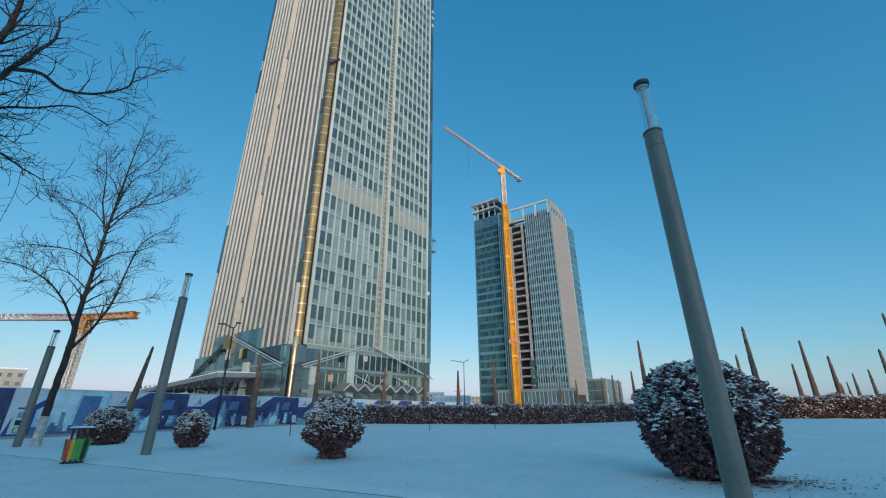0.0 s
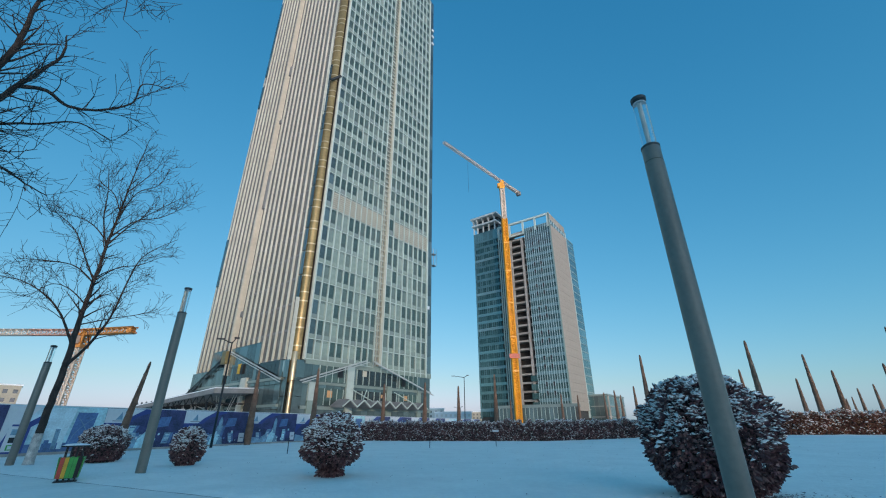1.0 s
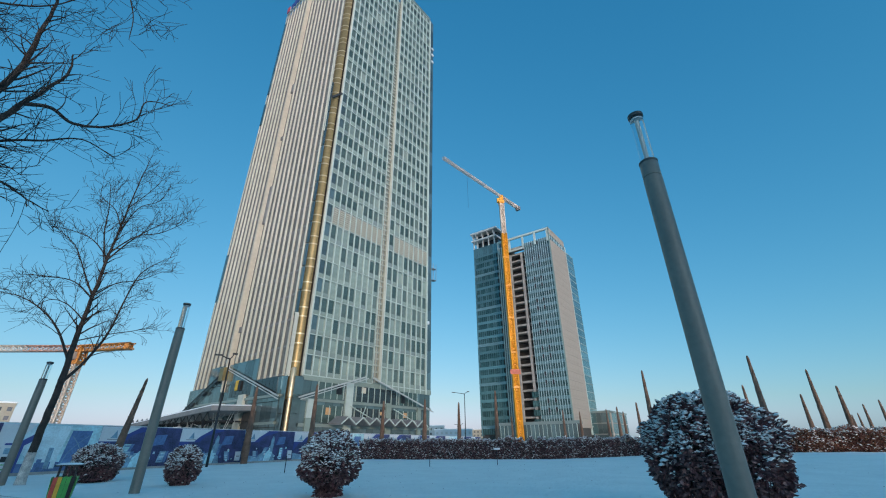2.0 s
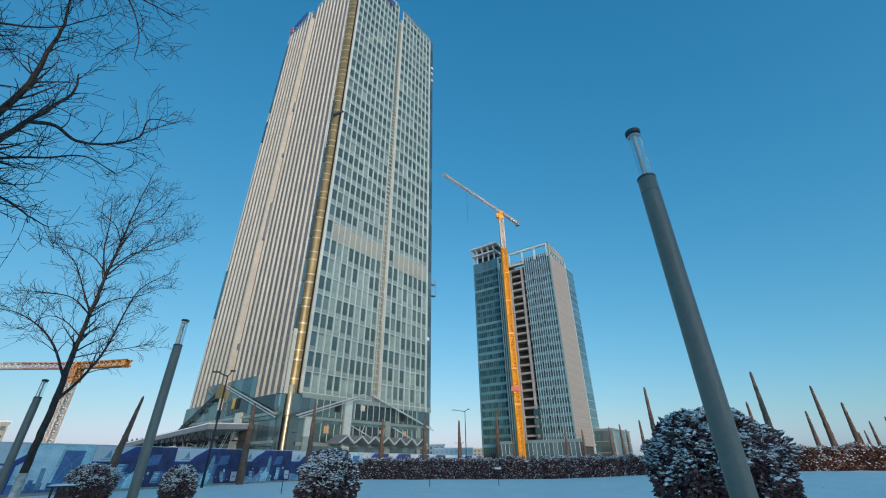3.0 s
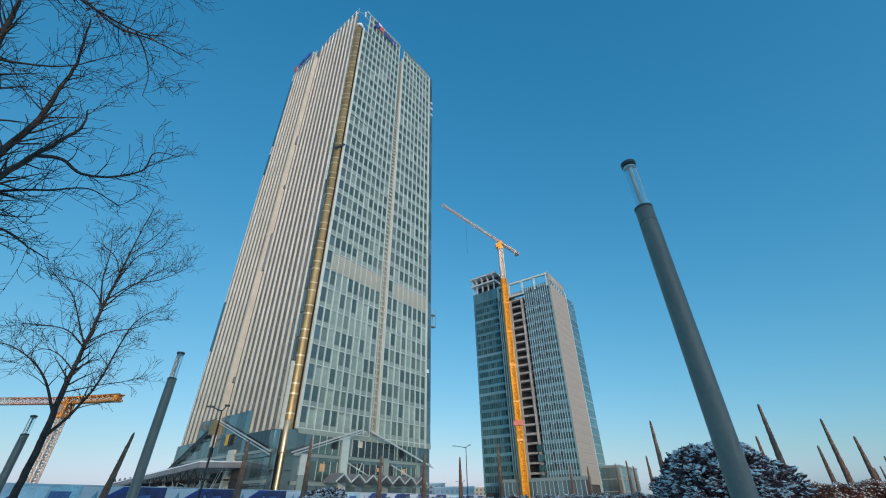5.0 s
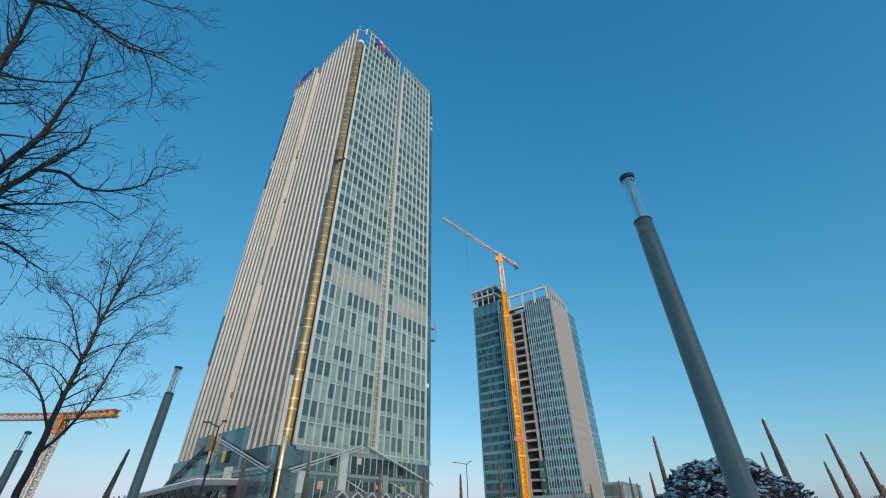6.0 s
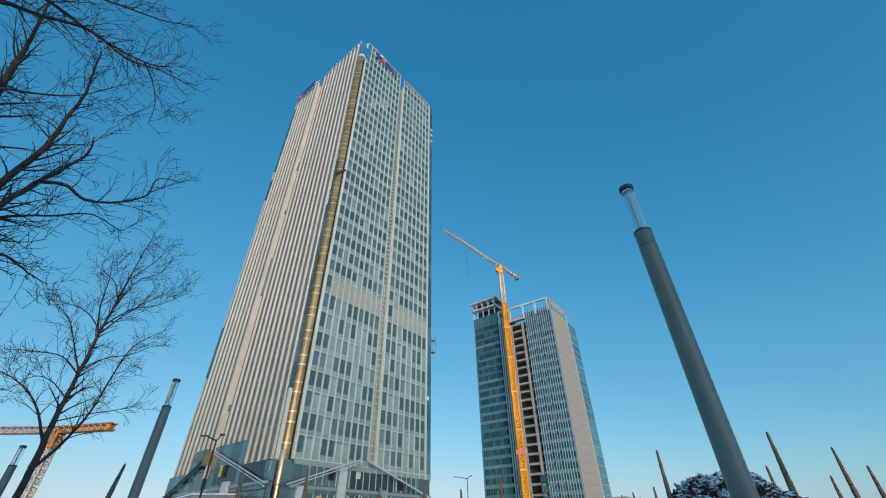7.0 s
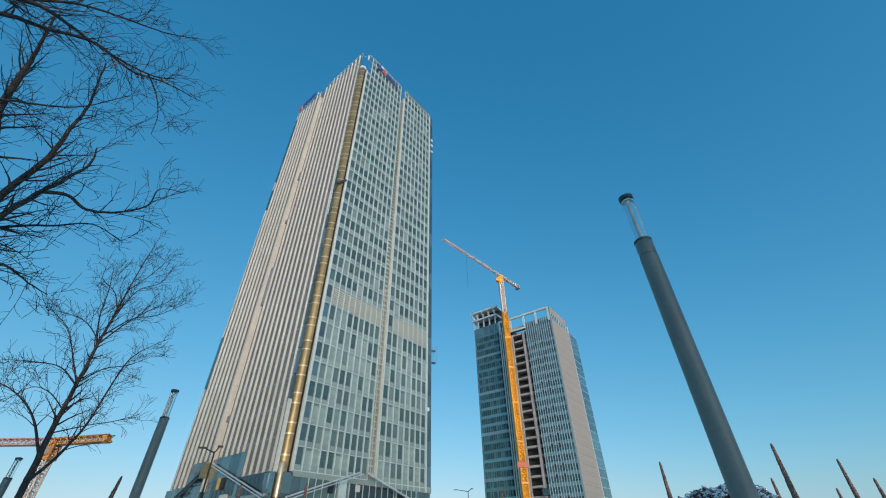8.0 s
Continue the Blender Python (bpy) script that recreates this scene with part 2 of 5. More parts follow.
def lawn_height(x, y):
    h = 0.07 + 0.05 * noise.noise((x * 0.12, y * 0.12, 0.3)) + 0.035 * noise.noise((x * 0.7, y * 0.7, 2.0)) + 0.024 * noise.noise((x * 2.1, y * 2.1, 4.0)) + 0.014 * noise.noise((x * 5.3, y * 5.3, 6.0))
    a = min(1, max(0, (x - 9) / 22))
    b = min(1, max(0, (y - 9) / 26))
    return max(h, 0.03) + 0.62 * a * a * (3 - 2 * a) * b * b * (3 - 2 * b)


ground = piece("ground", raw([(-2500, -2500, -0.02), (2500, -2500, -0.02), (2500, 4000, -0.02), (-2500, 4000, -0.02)], [(0, 1, 2, 3)]), SNOW_PATH)
tagged(ground, "flat snow-covered ground reaching to the horizon", "ground", kind="structure")
vs, fs = [], []
NS, NT = 300, 220
for j in range(NT + 1):
    d = 75 * (j / NT) ** 1.7
    for i in range(NS + 1):
        q = (i / NS - 0.42) * 2
        s = -math.copysign(abs(q) ** 1.3, q) * 75
        p = EDGE_A + EDGE_DIR * s + EDGE_N * d
        vs.append((p.x, p.y, max(0.012, lawn_height(p.x, p.y) * min(1, d / 0.35))))
for j in range(NT):
    for i in range(NS):
        k = j * (NS + 1) + i
        fs.append((k, k + 1, k + NS + 2, k + NS + 1))
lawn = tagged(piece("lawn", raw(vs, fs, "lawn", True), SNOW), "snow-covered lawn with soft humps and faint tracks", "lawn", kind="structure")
pv, pf = [], []
for j in range(61):
    for i in range(81):
        p = EDGE_A + EDGE_DIR * (i / 80 * 70 - 25) - EDGE_N * (0.0 + 16 * j / 60)
        pv.append((p.x, p.y, 0.004 + 0.008 * noise.noise((p.x * 0.9, p.y * 0.9, 7))))
for j in range(60):
    for i in range(80):
        k = j * 81 + i
        pf.append((k, k + 81, k + 82, k + 1))
pavement = tagged(piece("pavement", raw(pv, pf, "pavement", True), SNOW_PATH), "footpath under thin trodden snow", "path", kind="structure")
KERB = tagged(new("kerb"), "low concrete kerb half buried in snow", "kerb", kind="structure")
KERB.matrix_world = Matrix.Translation((EDGE_A.x, EDGE_A.y, 0)) @ Matrix.Rotation(math.atan2(EDGE_DIR.y, EDGE_DIR.x), 4, "Z")
kerb_mesh = box_data([(0, 0.999, -0.012, 0.012, -0.05, 0.012)], "kerb_stone")
for i in range(60):
    piece("kerb_stone", kerb_mesh, CONCRETE, KERB, Matrix.Translation((i - 22, 0.0, 0.003 * math.sin(i * 2.3))))

# ---- tall tower ----
TW = Matrix.Translation((-23.95, 65.6, 0)) @ Matrix.Rotation(radians(51), 4, "Z")
tower = thing("office_tower", TW, "tall square office tower with cream fins and gold corner", "building")
TOP, RX0 = 133.1, 1.55
piece("core_wall", box_data([(2.2, 33.0, 0.5, 36.0, 0, 123.5), (0.5, 2.2, 3.4, 36.0, 0, 123.5)]), INTERIOR_SHADE, tower)
# floor levels: lower floors, one louvred plant floor, upper floors
LEVELS = [11.8, 15.1, 18.5, 21.9, 25.3, 28.8, 32.4, 36.4, 40.4, 44.5] + [44.5 + (i + 1) * 3.71 for i in range(24)]
LEFT_BAYS = [RX0 + 0.55 + i * 1.463 for i in range(11)]
RIGHT_BAYS = [18.8 + i * 1.62 for i in range(9)]
pane_cache = {}


def pane_mesh(w, h, kind=0):
    key = (round(w, 2), round(h, 2), kind)
    if key not in pane_cache:
        pane_cache[key] = box_data([(0.02, w - 0.02, 0, 0.06, 0.02, h - 0.42), (0.02, w - 0.02, 0.02, 0.08, h - 0.38, h - 0.03)], "window_pane")
    return pane_cache[key]


span_cache = {}


def louvre_back(w, high):
    key = ("back", round(w, 2))
    if key not in span_cache:
        span_cache[key] = box_data([(0.02, w - 0.02, 0, 0.05, 0.05, high - 0.05)], "louvre_back")
    return span_cache[key]


bay_rng = random.Random(4)
PALE_BAYS = {(r, i, side) for r in range(17) for i in range(10) for side in (True, False)
             if bay_rng.random() < ((0.62 if i in (2, 3, 6) else 0.16) if side else (0.3 if i in (1, 4) else 0.12)) * (1.0 if r < 8 else 0.15)}


def pale_bay(r, i, side):
    """Bays whose blinds are drawn; they sit in loose columns on the lower storeys."""
    return (r, i, side) in PALE_BAYS


def slat_mesh(w):
    key = ("slat", round(w, 2))
    if key not in span_cache:
        span_cache[key] = box_data([(0.1, w - 0.1, -0.02, 0.10, 0, 0.26)], "louvre")
    return span_cache[key]


rest_panes, rest_spans = [], []
for r in range(len(LEVELS) - 1):
    z0, z1 = LEVELS[r], LEVELS[r + 1]
    high = z1 - z0
    sp = high * (0.25 if r < 8 else 0.33)
    for bays in (LEFT_BAYS, RIGHT_BAYS):
        for i in range(len(bays) - 1):
            x0, w = bays[i], bays[i + 1] - bays[i]
            if r == 8 and i > 0:
                for k in range(8):
                    zz = z0 + 0.25 + k * (high - 0.45) / 8
                    piece("louvre", slat_mesh(w), LOUVRE, tower, Matrix.Translation((x0, 0, zz)))
                piece("louvre_back", louvre_back(w, high), RECESS, tower, Matrix.Translation((x0, 0.16, z0)))
                continue
            if bays is LEFT_BAYS and i == 0 and z1 > 124.0:
                continue
            if r < 17:
                kind = 1 if i == 0 and bays is LEFT_BAYS else (2 if pale_bay(r, i, bays is LEFT_BAYS) else 0)
                piece("window", pane_mesh(w, high - sp, kind), GLASS_BLUE if i == 0 and bays is LEFT_BAYS else (GLASS_PALE if pale_bay(r, i, bays is LEFT_BAYS) else GLASS_T), tower, Matrix.Translation((x0, 0.12, z0 + sp)))
            else:
                rest_panes += [(x0 + 0.02, x0 + w - 0.02, 0.12, 0.2, z0 + sp, z1 - 0.42), (x0 + 0.02, x0 + w - 0.02, 0.14, 0.2, z1 - 0.38, z1 - 0.03)]
            rest_spans.append((x0, x0 + w, 0.03, 0.2, z0, z0 + sp))
tagged(piece("upper_window", box_data(rest_panes), GLASS_T, tower), "teal window panes of the upper storeys", kind="stuff")
tagged(piece("spandrel", box_data(rest_spans), SPANDREL, tower), "pale grey spandrel panels under each window row", kind="stuff")
# floor lines
band = box_data([(RX0 + 0.55, 16.75, -0.08, 0.15, -0.06, 0.06), (18.7, 32.0, -0.08, 0.15, -0.06, 0.06)], "floor_band")
for z in LEVELS:
    piece("floor_band", band, FIN_WHITE, tower, Matrix.Translation((0, 0, z)))
# upright mullions
mul = box_data([(-0.1, 0.1, -0.15, 0.14, 11.8, TOP)], "mullion")
mul_low = box_data([(-0.1, 0.1, -0.15, 0.14, 11.8, TOP - 9.6)], "mullion")
mul_r = box_data([(-0.1, 0.1, -0.15, 0.14, 11.0, TOP - 0.6)], "mullion")
for x in LEFT_BAYS:
    piece("mullion", mul if x > RX0 + 1 else mul_low, FIN_WHITE, tower, Matrix.Translation((x, 0, 0)))
for x in RIGHT_BAYS:
    piece("mullion", mul_r, FIN_WHITE, tower, Matrix.Translation((x, 0, 0)))
piece("edge_trim", box_data([(RX0 + 0.1, RX0 + 0.36, -0.3, 0.15, 11.6, TOP - 10)]), FIN, tower)
# pilaster and ladder-like hoist strip between the two bays
piece("pilaster", box_data([(18.05, 18.66, -0.2, 0.3, 12.0, 127.5)]), LOUVRE, tower)
piece("recess_back", box_data([(16.75, 18.05, 0.35, 0.5, 12.0, 126.0)]), RECESS, tower)
rung = box_data([(16.8, 18.02, -0.05, 0.2, 0, 0.32)], "recess_rung")
for k in range(92):
    piece("recess_rung", rung, RECESS_BAR, tower, Matrix.Translation((0, 0, 12.6 + k * 1.23)))
piece("recess_rail", box_data([(16.66, 16.86, -0.12, 0.25, 12.0, 126.5), (17.3, 17.45, 0.02, 0.18, 12, 50)]), LOUVRE, tower)
# glazed return at the far corner
ret = box_data([(32.0, 33.6, 0.05, 0.3, 0, 4.6)], "corner_pane")
for k in range(26):
    piece("corner_pane", ret, GLASS_BLUE, tower, Matrix.Translation((0, 0, 11.0 + k * 4.68)))
piece("corner_wall", box_data([(33.0, 33.6, 0.3, 36.0, 0, 130)]), GLASS_BLUE, tower)
piece("corner_post", box_data([(31.75, 32.0, -0.25, 0.2, 11, TOP - 1)]), FIN_WHITE, tower)
# small white boxes paint glints along the glazed corner edge
for zz, xx in ((119, 33.3), (116.2, 33.3), (113, 33.3), (26.3, 32.4)):
    piece("vent_or_glint", box_data([(xx - 0.6, xx + 0.32, -0.2, 0.1, zz, zz + 0.7)]), WHITE_P, tower)
# open parapet screens above the roof
piece("parapet_frame", box_data([(RX0 + 0.55, 16.7, -0.12, 0.1, TOP - 0.3, TOP - 0.05), (18.7, 32.0, -0.12, 0.1, TOP - 0.9, TOP - 0.65),
                                 (1.7, 2.2, 0.3, 0.5, TOP - 3, TOP)]), FIN_WHITE, tower)
piece("roof", box_data([(0.6, 33.0, 0.4, 36.0, 123.5, 124.2)]), ROOF_GREY, tower)
piece("roof_house", box_data([(14.5, 22.0, 2.0, 20.0, 124.2, 128.5)]), SPANDREL, tower)

# cream fins of the other face
fin_ys = [2.3 + i * 1.92 for i in range(10)] + [23.3 + i * 1.9 for i in range(7)]


def fin_foot(y):
    if y < 10.0:
        return 11.6
    if y < 19.5:
        return 15.4
    if y < 28.7:
        return 15.5
    return 11.9


for y in fin_ys:
    z0 = fin_foot(y)
    top = TOP - 1.1 + 0.105 * y if not 17.5 < y < 23.5 else TOP - 1.0
    piece("fin", box_data([(-0.28, 0.1, y - 0.11, y + 0.11, z0, top)]), FIN, tower)
side_glass = box_data([(0.1, 0.5, 1.9, 36.4, 0.0, 4.3)], "side_glazing")
side_edge = box_data([(0.05, 0.45, 1.9, 36.4, -0.3, 0.0)], "side_slab")
for k in range(26):
    if k < 26:
        piece("side_glazing", side_glass, GLASS_DIM, tower, Matrix.Translation((0, 0, 12 + k * 4.6)))
    piece("side_slab", side_edge, ROOF_GREY, tower, Matrix.Translation((0, 0, 12 + k * 4.6)))
piece("side_strip", box_data([(-1.1, 0.2, 20.95, 21.4, 10.4, 127.0), (-0.3, 0.2, 21.4, 22.3, 10.4, 127.0)]), STRIP_TAN, tower, label="solid tan strip up the finned face")
piece("side_edge", box_data([(0.0, 0.5, 36.4, 36.9, 10, TOP + 1)]), FIN, tower)
# grey unfinished gaps beside the strip
for y0, z0, z1 in ((20.0, 46, 56), (22.35, 51, 54.5), (20.0, 70, 71), (22.35, 87, 92), (20.0, 86, 89), (20.0, 21.5, 22.6)):
    piece("unfinished_panel", box_data([(-0.34, 0.1, y0, y0 + 0.92, z0, z1)]), ROOF_GREY, tower)
blue = box_data([(0.0, 0.2, 1.2, 2.15, 0.1, 4.4)], "edge_pane")
for k in range(12):
    piece("edge_pane", blue, GLASS_BLUE, tower, Matrix.Translation((0, 0, 21.5 + k * 4.6)))
far_pane = box_data([(-0.25, 0.1, 35.2, 36.38, 0, 3.9)], "edge_pane")
for z in (31, 35, 39, 84, 88, 96, 100, 104, 108, 112, 116, 120, 124):
    piece("edge_pane", far_pane, GLASS_BLUE, tower, Matrix.Translation((0, 0, z)))
piece("corner_fin", box_data([(-0.45, 0.15, 0.8, 1.05, 11.4, 21.8)]), FIN, tower)
piece("corner_fin", beam_data((-0.25, 1.4, 62.0), (-0.25, 1.95, TOP - 8.2), 0.14, 0.24), FIN, tower)
piece("corner_rail", box_data([(0.3, 0.42, 1.9, 2.02, TOP - 8.0, TOP + 0.4)]), FIN_WHITE, tower)
piece("corner_rail", beam_data((0.36, 1.96, TOP - 0.3), (3.5, 0.0, TOP - 0.2), 0.08, 0.1), FIN_WHITE, tower)
# gold corner
gold_arc = []
for k in range(9):
    w = math.pi * (0.5 + 0.5 * k / 8) + math.pi * 0.5
    gold_arc.append((1.5 + 1.16 * math.cos(w), 1.62 + 1.16 * math.sin(w)))
gv = [(x - 0.1 * j / 12, 0.46 + (y - 0.46) * (0.74 + 0.88 * j / 12), 8.0 + (TOP - 16.5) * j / 12) for j in range(13) for x, y in gold_arc]
piece("gold_corner", raw(gv, [(j * 9 + i, j * 9 + i + 1, j * 9 + i + 10, j * 9 + i + 9) for j in range(12) for i in range(8)], "gold_corner", True), GOLD, tower, label="curved gold-clad corner strip")
ring = raw([(1.5 + (x - 1.5) * f, 1.62 + (y - 1.62) * f, z) for z in (0, 0.22) for f in (1.0, 1.05) for x, y in gold_arc],
           [(9 + i, 10 + i, 28 + i, 27 + i) for i in range(8)] + [(18 + i, 27 + i, 28 + i, 19 + i) for i in range(8)] + [(i, i + 1, 10 + i, 9 + i) for i in range(8)], "gold_ring")
for k in range(50):
    z = 14 + k * 4.6 / 2
    if z < TOP - 9:
        q = (z - 8.0) / (TOP - 16.5)
        piece("gold_ring", ring, GOLD_RING, tower, Matrix.Translation((-0.1 * q, 0.46 * (0.26 - 0.88 * q), z + (0.35 if k % 2 else -0.35))) @ Matrix.Diagonal((1, 0.74 + 0.88 * q, 1, 1)))
piece("gold_cap", _lathe([(0.85, TOP - 8.6), (1.05, TOP - 8.4), (1.05, TOP - 7.6), (0.6, TOP - 7.4)], 24, "gold_cap"), WHITE_P, tower, Matrix.Translation((1.35, 1.5, 0)))
piece("gold_arm", beam_data((0.0, 0.7, 71.4), (1.7, -0.4, 73.2), 0.25, 0.5), DARK_METAL, tower)
piece("corner_column", _lathe([(0.34, 0), (0.34, 8.2), (0.46, 8.3), (0.46, 12.6), (0.34, 12.8)], 24, "corner_column"), BRASS, tower, Matrix.Translation((0.72, 0.72, 0)), "gleaming gold corner column")

corner_pane = box_data([(-0.3, -0.1, 0.75, 1.9, 0.02, 2.76)], "corner_pane")
corner_pane_b = box_data([(0.75, 2.3, -0.05, 0.1, 0.02, 2.76)], "corner_pane")
for k in range(4):
    piece("corner_pane", corner_pane, GLASS_BLUE, tower, Matrix.Translation((0, 0, 0.3 + k * 2.8)))
    piece("corner_pane", corner_pane_b, GLASS_BLUE, tower, Matrix.Translation((0, 0, 0.3 + k * 2.8)))
piece("corner_glazing", box_data([(1.0, 2.25, 1.0, 2.25, 0.1, 11.6)]), GLASS_BLUE, tower)
# podium glazing, right face
pod = []
for i in range(20):
    for k in range(3):
        pod.append((2.3 + i * 1.55, 2.3 + i * 1.55 + 1.5, 0.1, 0.25, 0.4 + k * 3.9, 0.4 + k * 3.9 + 3.8))
for i, b in enumerate(pod):
    me = box_data([(0, b[1] - b[0], 0, 0.15, 0, b[5] - b[4])], "podium_pane") if i == 0 else me
    piece("podium_pane", me, GLASS_T if (i * 7) % 5 else GLASS_BLUE, tower, Matrix.Translation((b[0], b[2], b[4])))
for z, h in ((4.1, 0.5), (7.9, 0.45), (11.0, 1.0)):
    piece("podium_band", box_data([(2.0, 33.6, -0.05, 0.2, z, z + h)]), SPANDREL, tower)
for x0, x1, z0, z1 in ((10.9, 12.4, 0, 11.4), (3.4, 4.9, 5.4, 8.2)):
    piece("podium_pier", box_data([(x0, x1, -0.25, 0.2, z0, z1)]), FIN_WHITE, tower)
for x0, x1, z1 in ((3.4, 4.9, 5.4), (20.6, 21.9, 8.6), (29.3, 30.3, 8.2)):
    piece("podium_pier", box_data([(x0, x1, -0.2, 0.2, 0, z1)]), GLASS_PALE if z1 < 6 else SPANDREL, tower)
for x, z in ((8.9, 9.3), (24.6, 8.8)):
    piece("open_pane", box_data([(x, x + 1.05, -0.13, 0.15, z, z + 1.6)]), BLACK_P, tower)
piece("pale_panel", box_data([(14.4, 15.4, -0.06, 0.15, 9.9, 10.9)]), STRIP_TAN, tower)
# coloured boxes paint the orange light seen in the podium
for b in ((7.1, 8.1, -0.06, 0.1, 6.0, 7.1), (19.2, 20.1, -0.06, 0.1, 6.4, 7.0), (25.4, 26.3, -0.06, 0.1, 6.2, 7.1)):
    piece("glow_patch", box_data([b]), ORANGE_GLOW, tower)
win_low = box_data([(0, 1.3, -0.04, 0.14, 0, 2.6)], "podium_window")
for i in range(7):
    piece("podium_window", win_low, GLASS_DARK, tower, Matrix.Translation((13.2 + i * 1.45, 0.02, 8.45)))
    piece("podium_window", win_low, GLASS_DARK, tower, Matrix.Translation((13.2 + i * 1.45, 0.02, 4.8)))
pod_mullion = box_data([(-0.05, 0.05, -0.1, 0.12, 0, 2.6)], "podium_mullion")
for z in (8.45, 4.8):
    for i in range(8):
        piece("podium_mullion", pod_mullion, FIN_WHITE, tower, Matrix.Translation((13.15 + i * 1.45, 0.0, z)))
    for i in range(5):
        piece("podium_mullion", pod_mullion, FIN_WHITE, tower, Matrix.Translation((5.2 + i * 1.3, 0.0, z)))
        piece("podium_mullion", pod_mullion, FIN_WHITE, tower, Matrix.Translation((24.0 + i * 1.3, 0.0, z)))
for x0, z0, n in ((5.2, 8.45, 4), (5.2, 4.8, 4), (24.0, 8.45, 4), (24.0, 4.8, 4)):
    piece("podium_window", box_data([(x0, x0 + n * 1.3, -0.02, 0.1, z0, z0 + 2.6)]), GLASS_T, tower)
APEX = (14.6, -0.9, 12.7)
for a, b in ((APEX, (1.2, -0.9, 8.2)), ((APEX[0] + 1.4, -0.9, 12.7), (32.7, -0.9, 7.85))):
    piece("roof_beam", beam_data(a, b, 0.2, 0.22), BEAM, tower)
    piece("roof_beam", beam_data((a[0], -1.5, a[2] - 0.35), (b[0], -1.5, b[2] - 0.35), 0.14, 0.14), BEAM, tower)
# folded entrance canopy; shade under the white folds is put into grey panels
for i in range(7):
    x = 8.0 + i * 3.0
    vs = [(x, -3.2, 4.6), (x + 1.5, -3.2, 5.7), (x + 3.0, -3.2, 4.6), (x, 0.1, 4.8), (x + 1.5, 0.1, 5.9), (x + 3.0, 0.1, 4.8)]
    vs += [(a, b, c - 0.25) for a, b, c in vs]
    piece("canopy_fold", raw(vs, [(0, 1, 4, 3), (1, 2, 5, 4), (6, 9, 10, 7), (7, 10, 11, 8), (0, 6, 7, 1), (1, 7, 8, 2), (3, 4, 10, 9), (4, 5, 11, 10), (0, 3, 9, 6), (2, 8, 11, 5)]), ROOF_GREY, tower)
    for c, d in (((x, -3.3, 4.55), (x + 1.5, -3.3, 5.65)), ((x + 1.5, -3.3, 5.65), (x + 3.0, -3.3, 4.55))):
        piece("canopy_edge", beam_data(c, d, 0.12, 0.2), FIN_WHITE, tower)
for x, x2 in ((12.0, 15.5), (15.5, 12.2), (22.5, 26.0)):
    piece("canopy_tie", tube_data([[((x, -0.2, 7.6), 0.09), ((x2, -3.0, 5.2), 0.09)]]), FIN_WHITE, tower)

# podium glazing, finned face
def glass_block(y0, y1, z0, z1, x):
    n = max(1, round((y1 - y0) / 1.5))
    w = (y1 - y0) / n
    rows = max(1, round((z1 - z0) / 3.6))
    h = (z1 - z0) / rows
    me = box_data([(x, x + 0.2, 0.03, w - 0.03, 0.04, h - 0.06)], "podium_pane")
    for i in range(n):
        for k in range(rows):
            piece("podium_pane", me, GLASS_BLUE, tower, Matrix.Translation((0, y0 + i * w, z0 + k * h)))


glass_block(1.9, 10.0, 0.3, 11.5, -0.45)
glass_block(10.0, 20.9, 0.3, 15.3, -0.5)
glass_block(22.5, 28.7, 0.3, 15.4, -0.5)
glass_block(28.7, 37.0, 0.3, 11.8, -0.45)
piece("side_band", box_data([(-0.7, 0.0, 1.9, 37.0, 8.4, 8.8), (-0.7, 0.0, 1.9, 37.0, 4.4, 4.8)]), SPANDREL, tower)
dark_win = box_data([(-0.56, -0.4, 0, 1.1, 0, 2.6)], "podium_window")
for i in range(6):
    piece("podium_window", dark_win, GLASS_DARK, tower, Matrix.Translation((0, 11.2 + i * 1.3, 9.2)))
    piece("podium_window", dark_win, GLASS_DARK, tower, Matrix.Translation((0, 2.9 + i * 1.2, 8.95)))
for y, z0, z1 in ((12.4, 0, 9.4), (19.5, 0, 8.3), (25.5, 0, 8.2)):
    piece("podium_pier", box_data([(-0.95, -0.3, y, y + 1.9, z0, z1)]), FIN, tower)
for a, b in (((-0.9, 20.2, 14.6), (-0.9, 1.4, 8.4)), ((-0.9, 22.6, 14.0), (-0.9, 40.0, 6.6))):
    dark = a[1] > 21
    piece("roof_beam", beam_data(a, b, 0.16, 0.2), DARK_METAL if dark else BEAM, tower)
    piece("roof_beam", beam_data((-0.9, a[1], a[2] - (0.6 if dark else 0.42)), (-0.9, b[1], b[2] - (0.6 if dark else 0.42)), 0.12, 0.14), DARK_METAL if dark else BEAM, tower)
    for k in range(13):
        u, w = Vector(a).lerp(Vector(b), k / 12), Vector(a).lerp(Vector(b), min(1, (k + 0.5) / 12))
        if dark:
            piece("beam_lacing", beam_data(u, w - Vector((0, 0, 0.6)), 0.1, 0.1), DARK_METAL, tower)
            if k % 3 == 1:
                piece("beam_bracket", beam_data(u - Vector((0, 0.6, 0.7)), u - Vector((0, -0.6, 1.1)), 0.5, 0.35), DARK_METAL, tower)
piece("strip_foot", box_data([(-1.5, 0.0, 20.9, 22.5, 12.4, 14.8)]), GOLD, tower)
piece("yellow_panel", box_data([(-0.8, -0.55, 15.6, 16.6, 10.3, 12.0)]), YELLOW_P, tower)
piece("open_pane", box_data([(-0.8, -0.55, 14.6, 15.5, 10.2, 11.9)]), BLACK_P, tower)
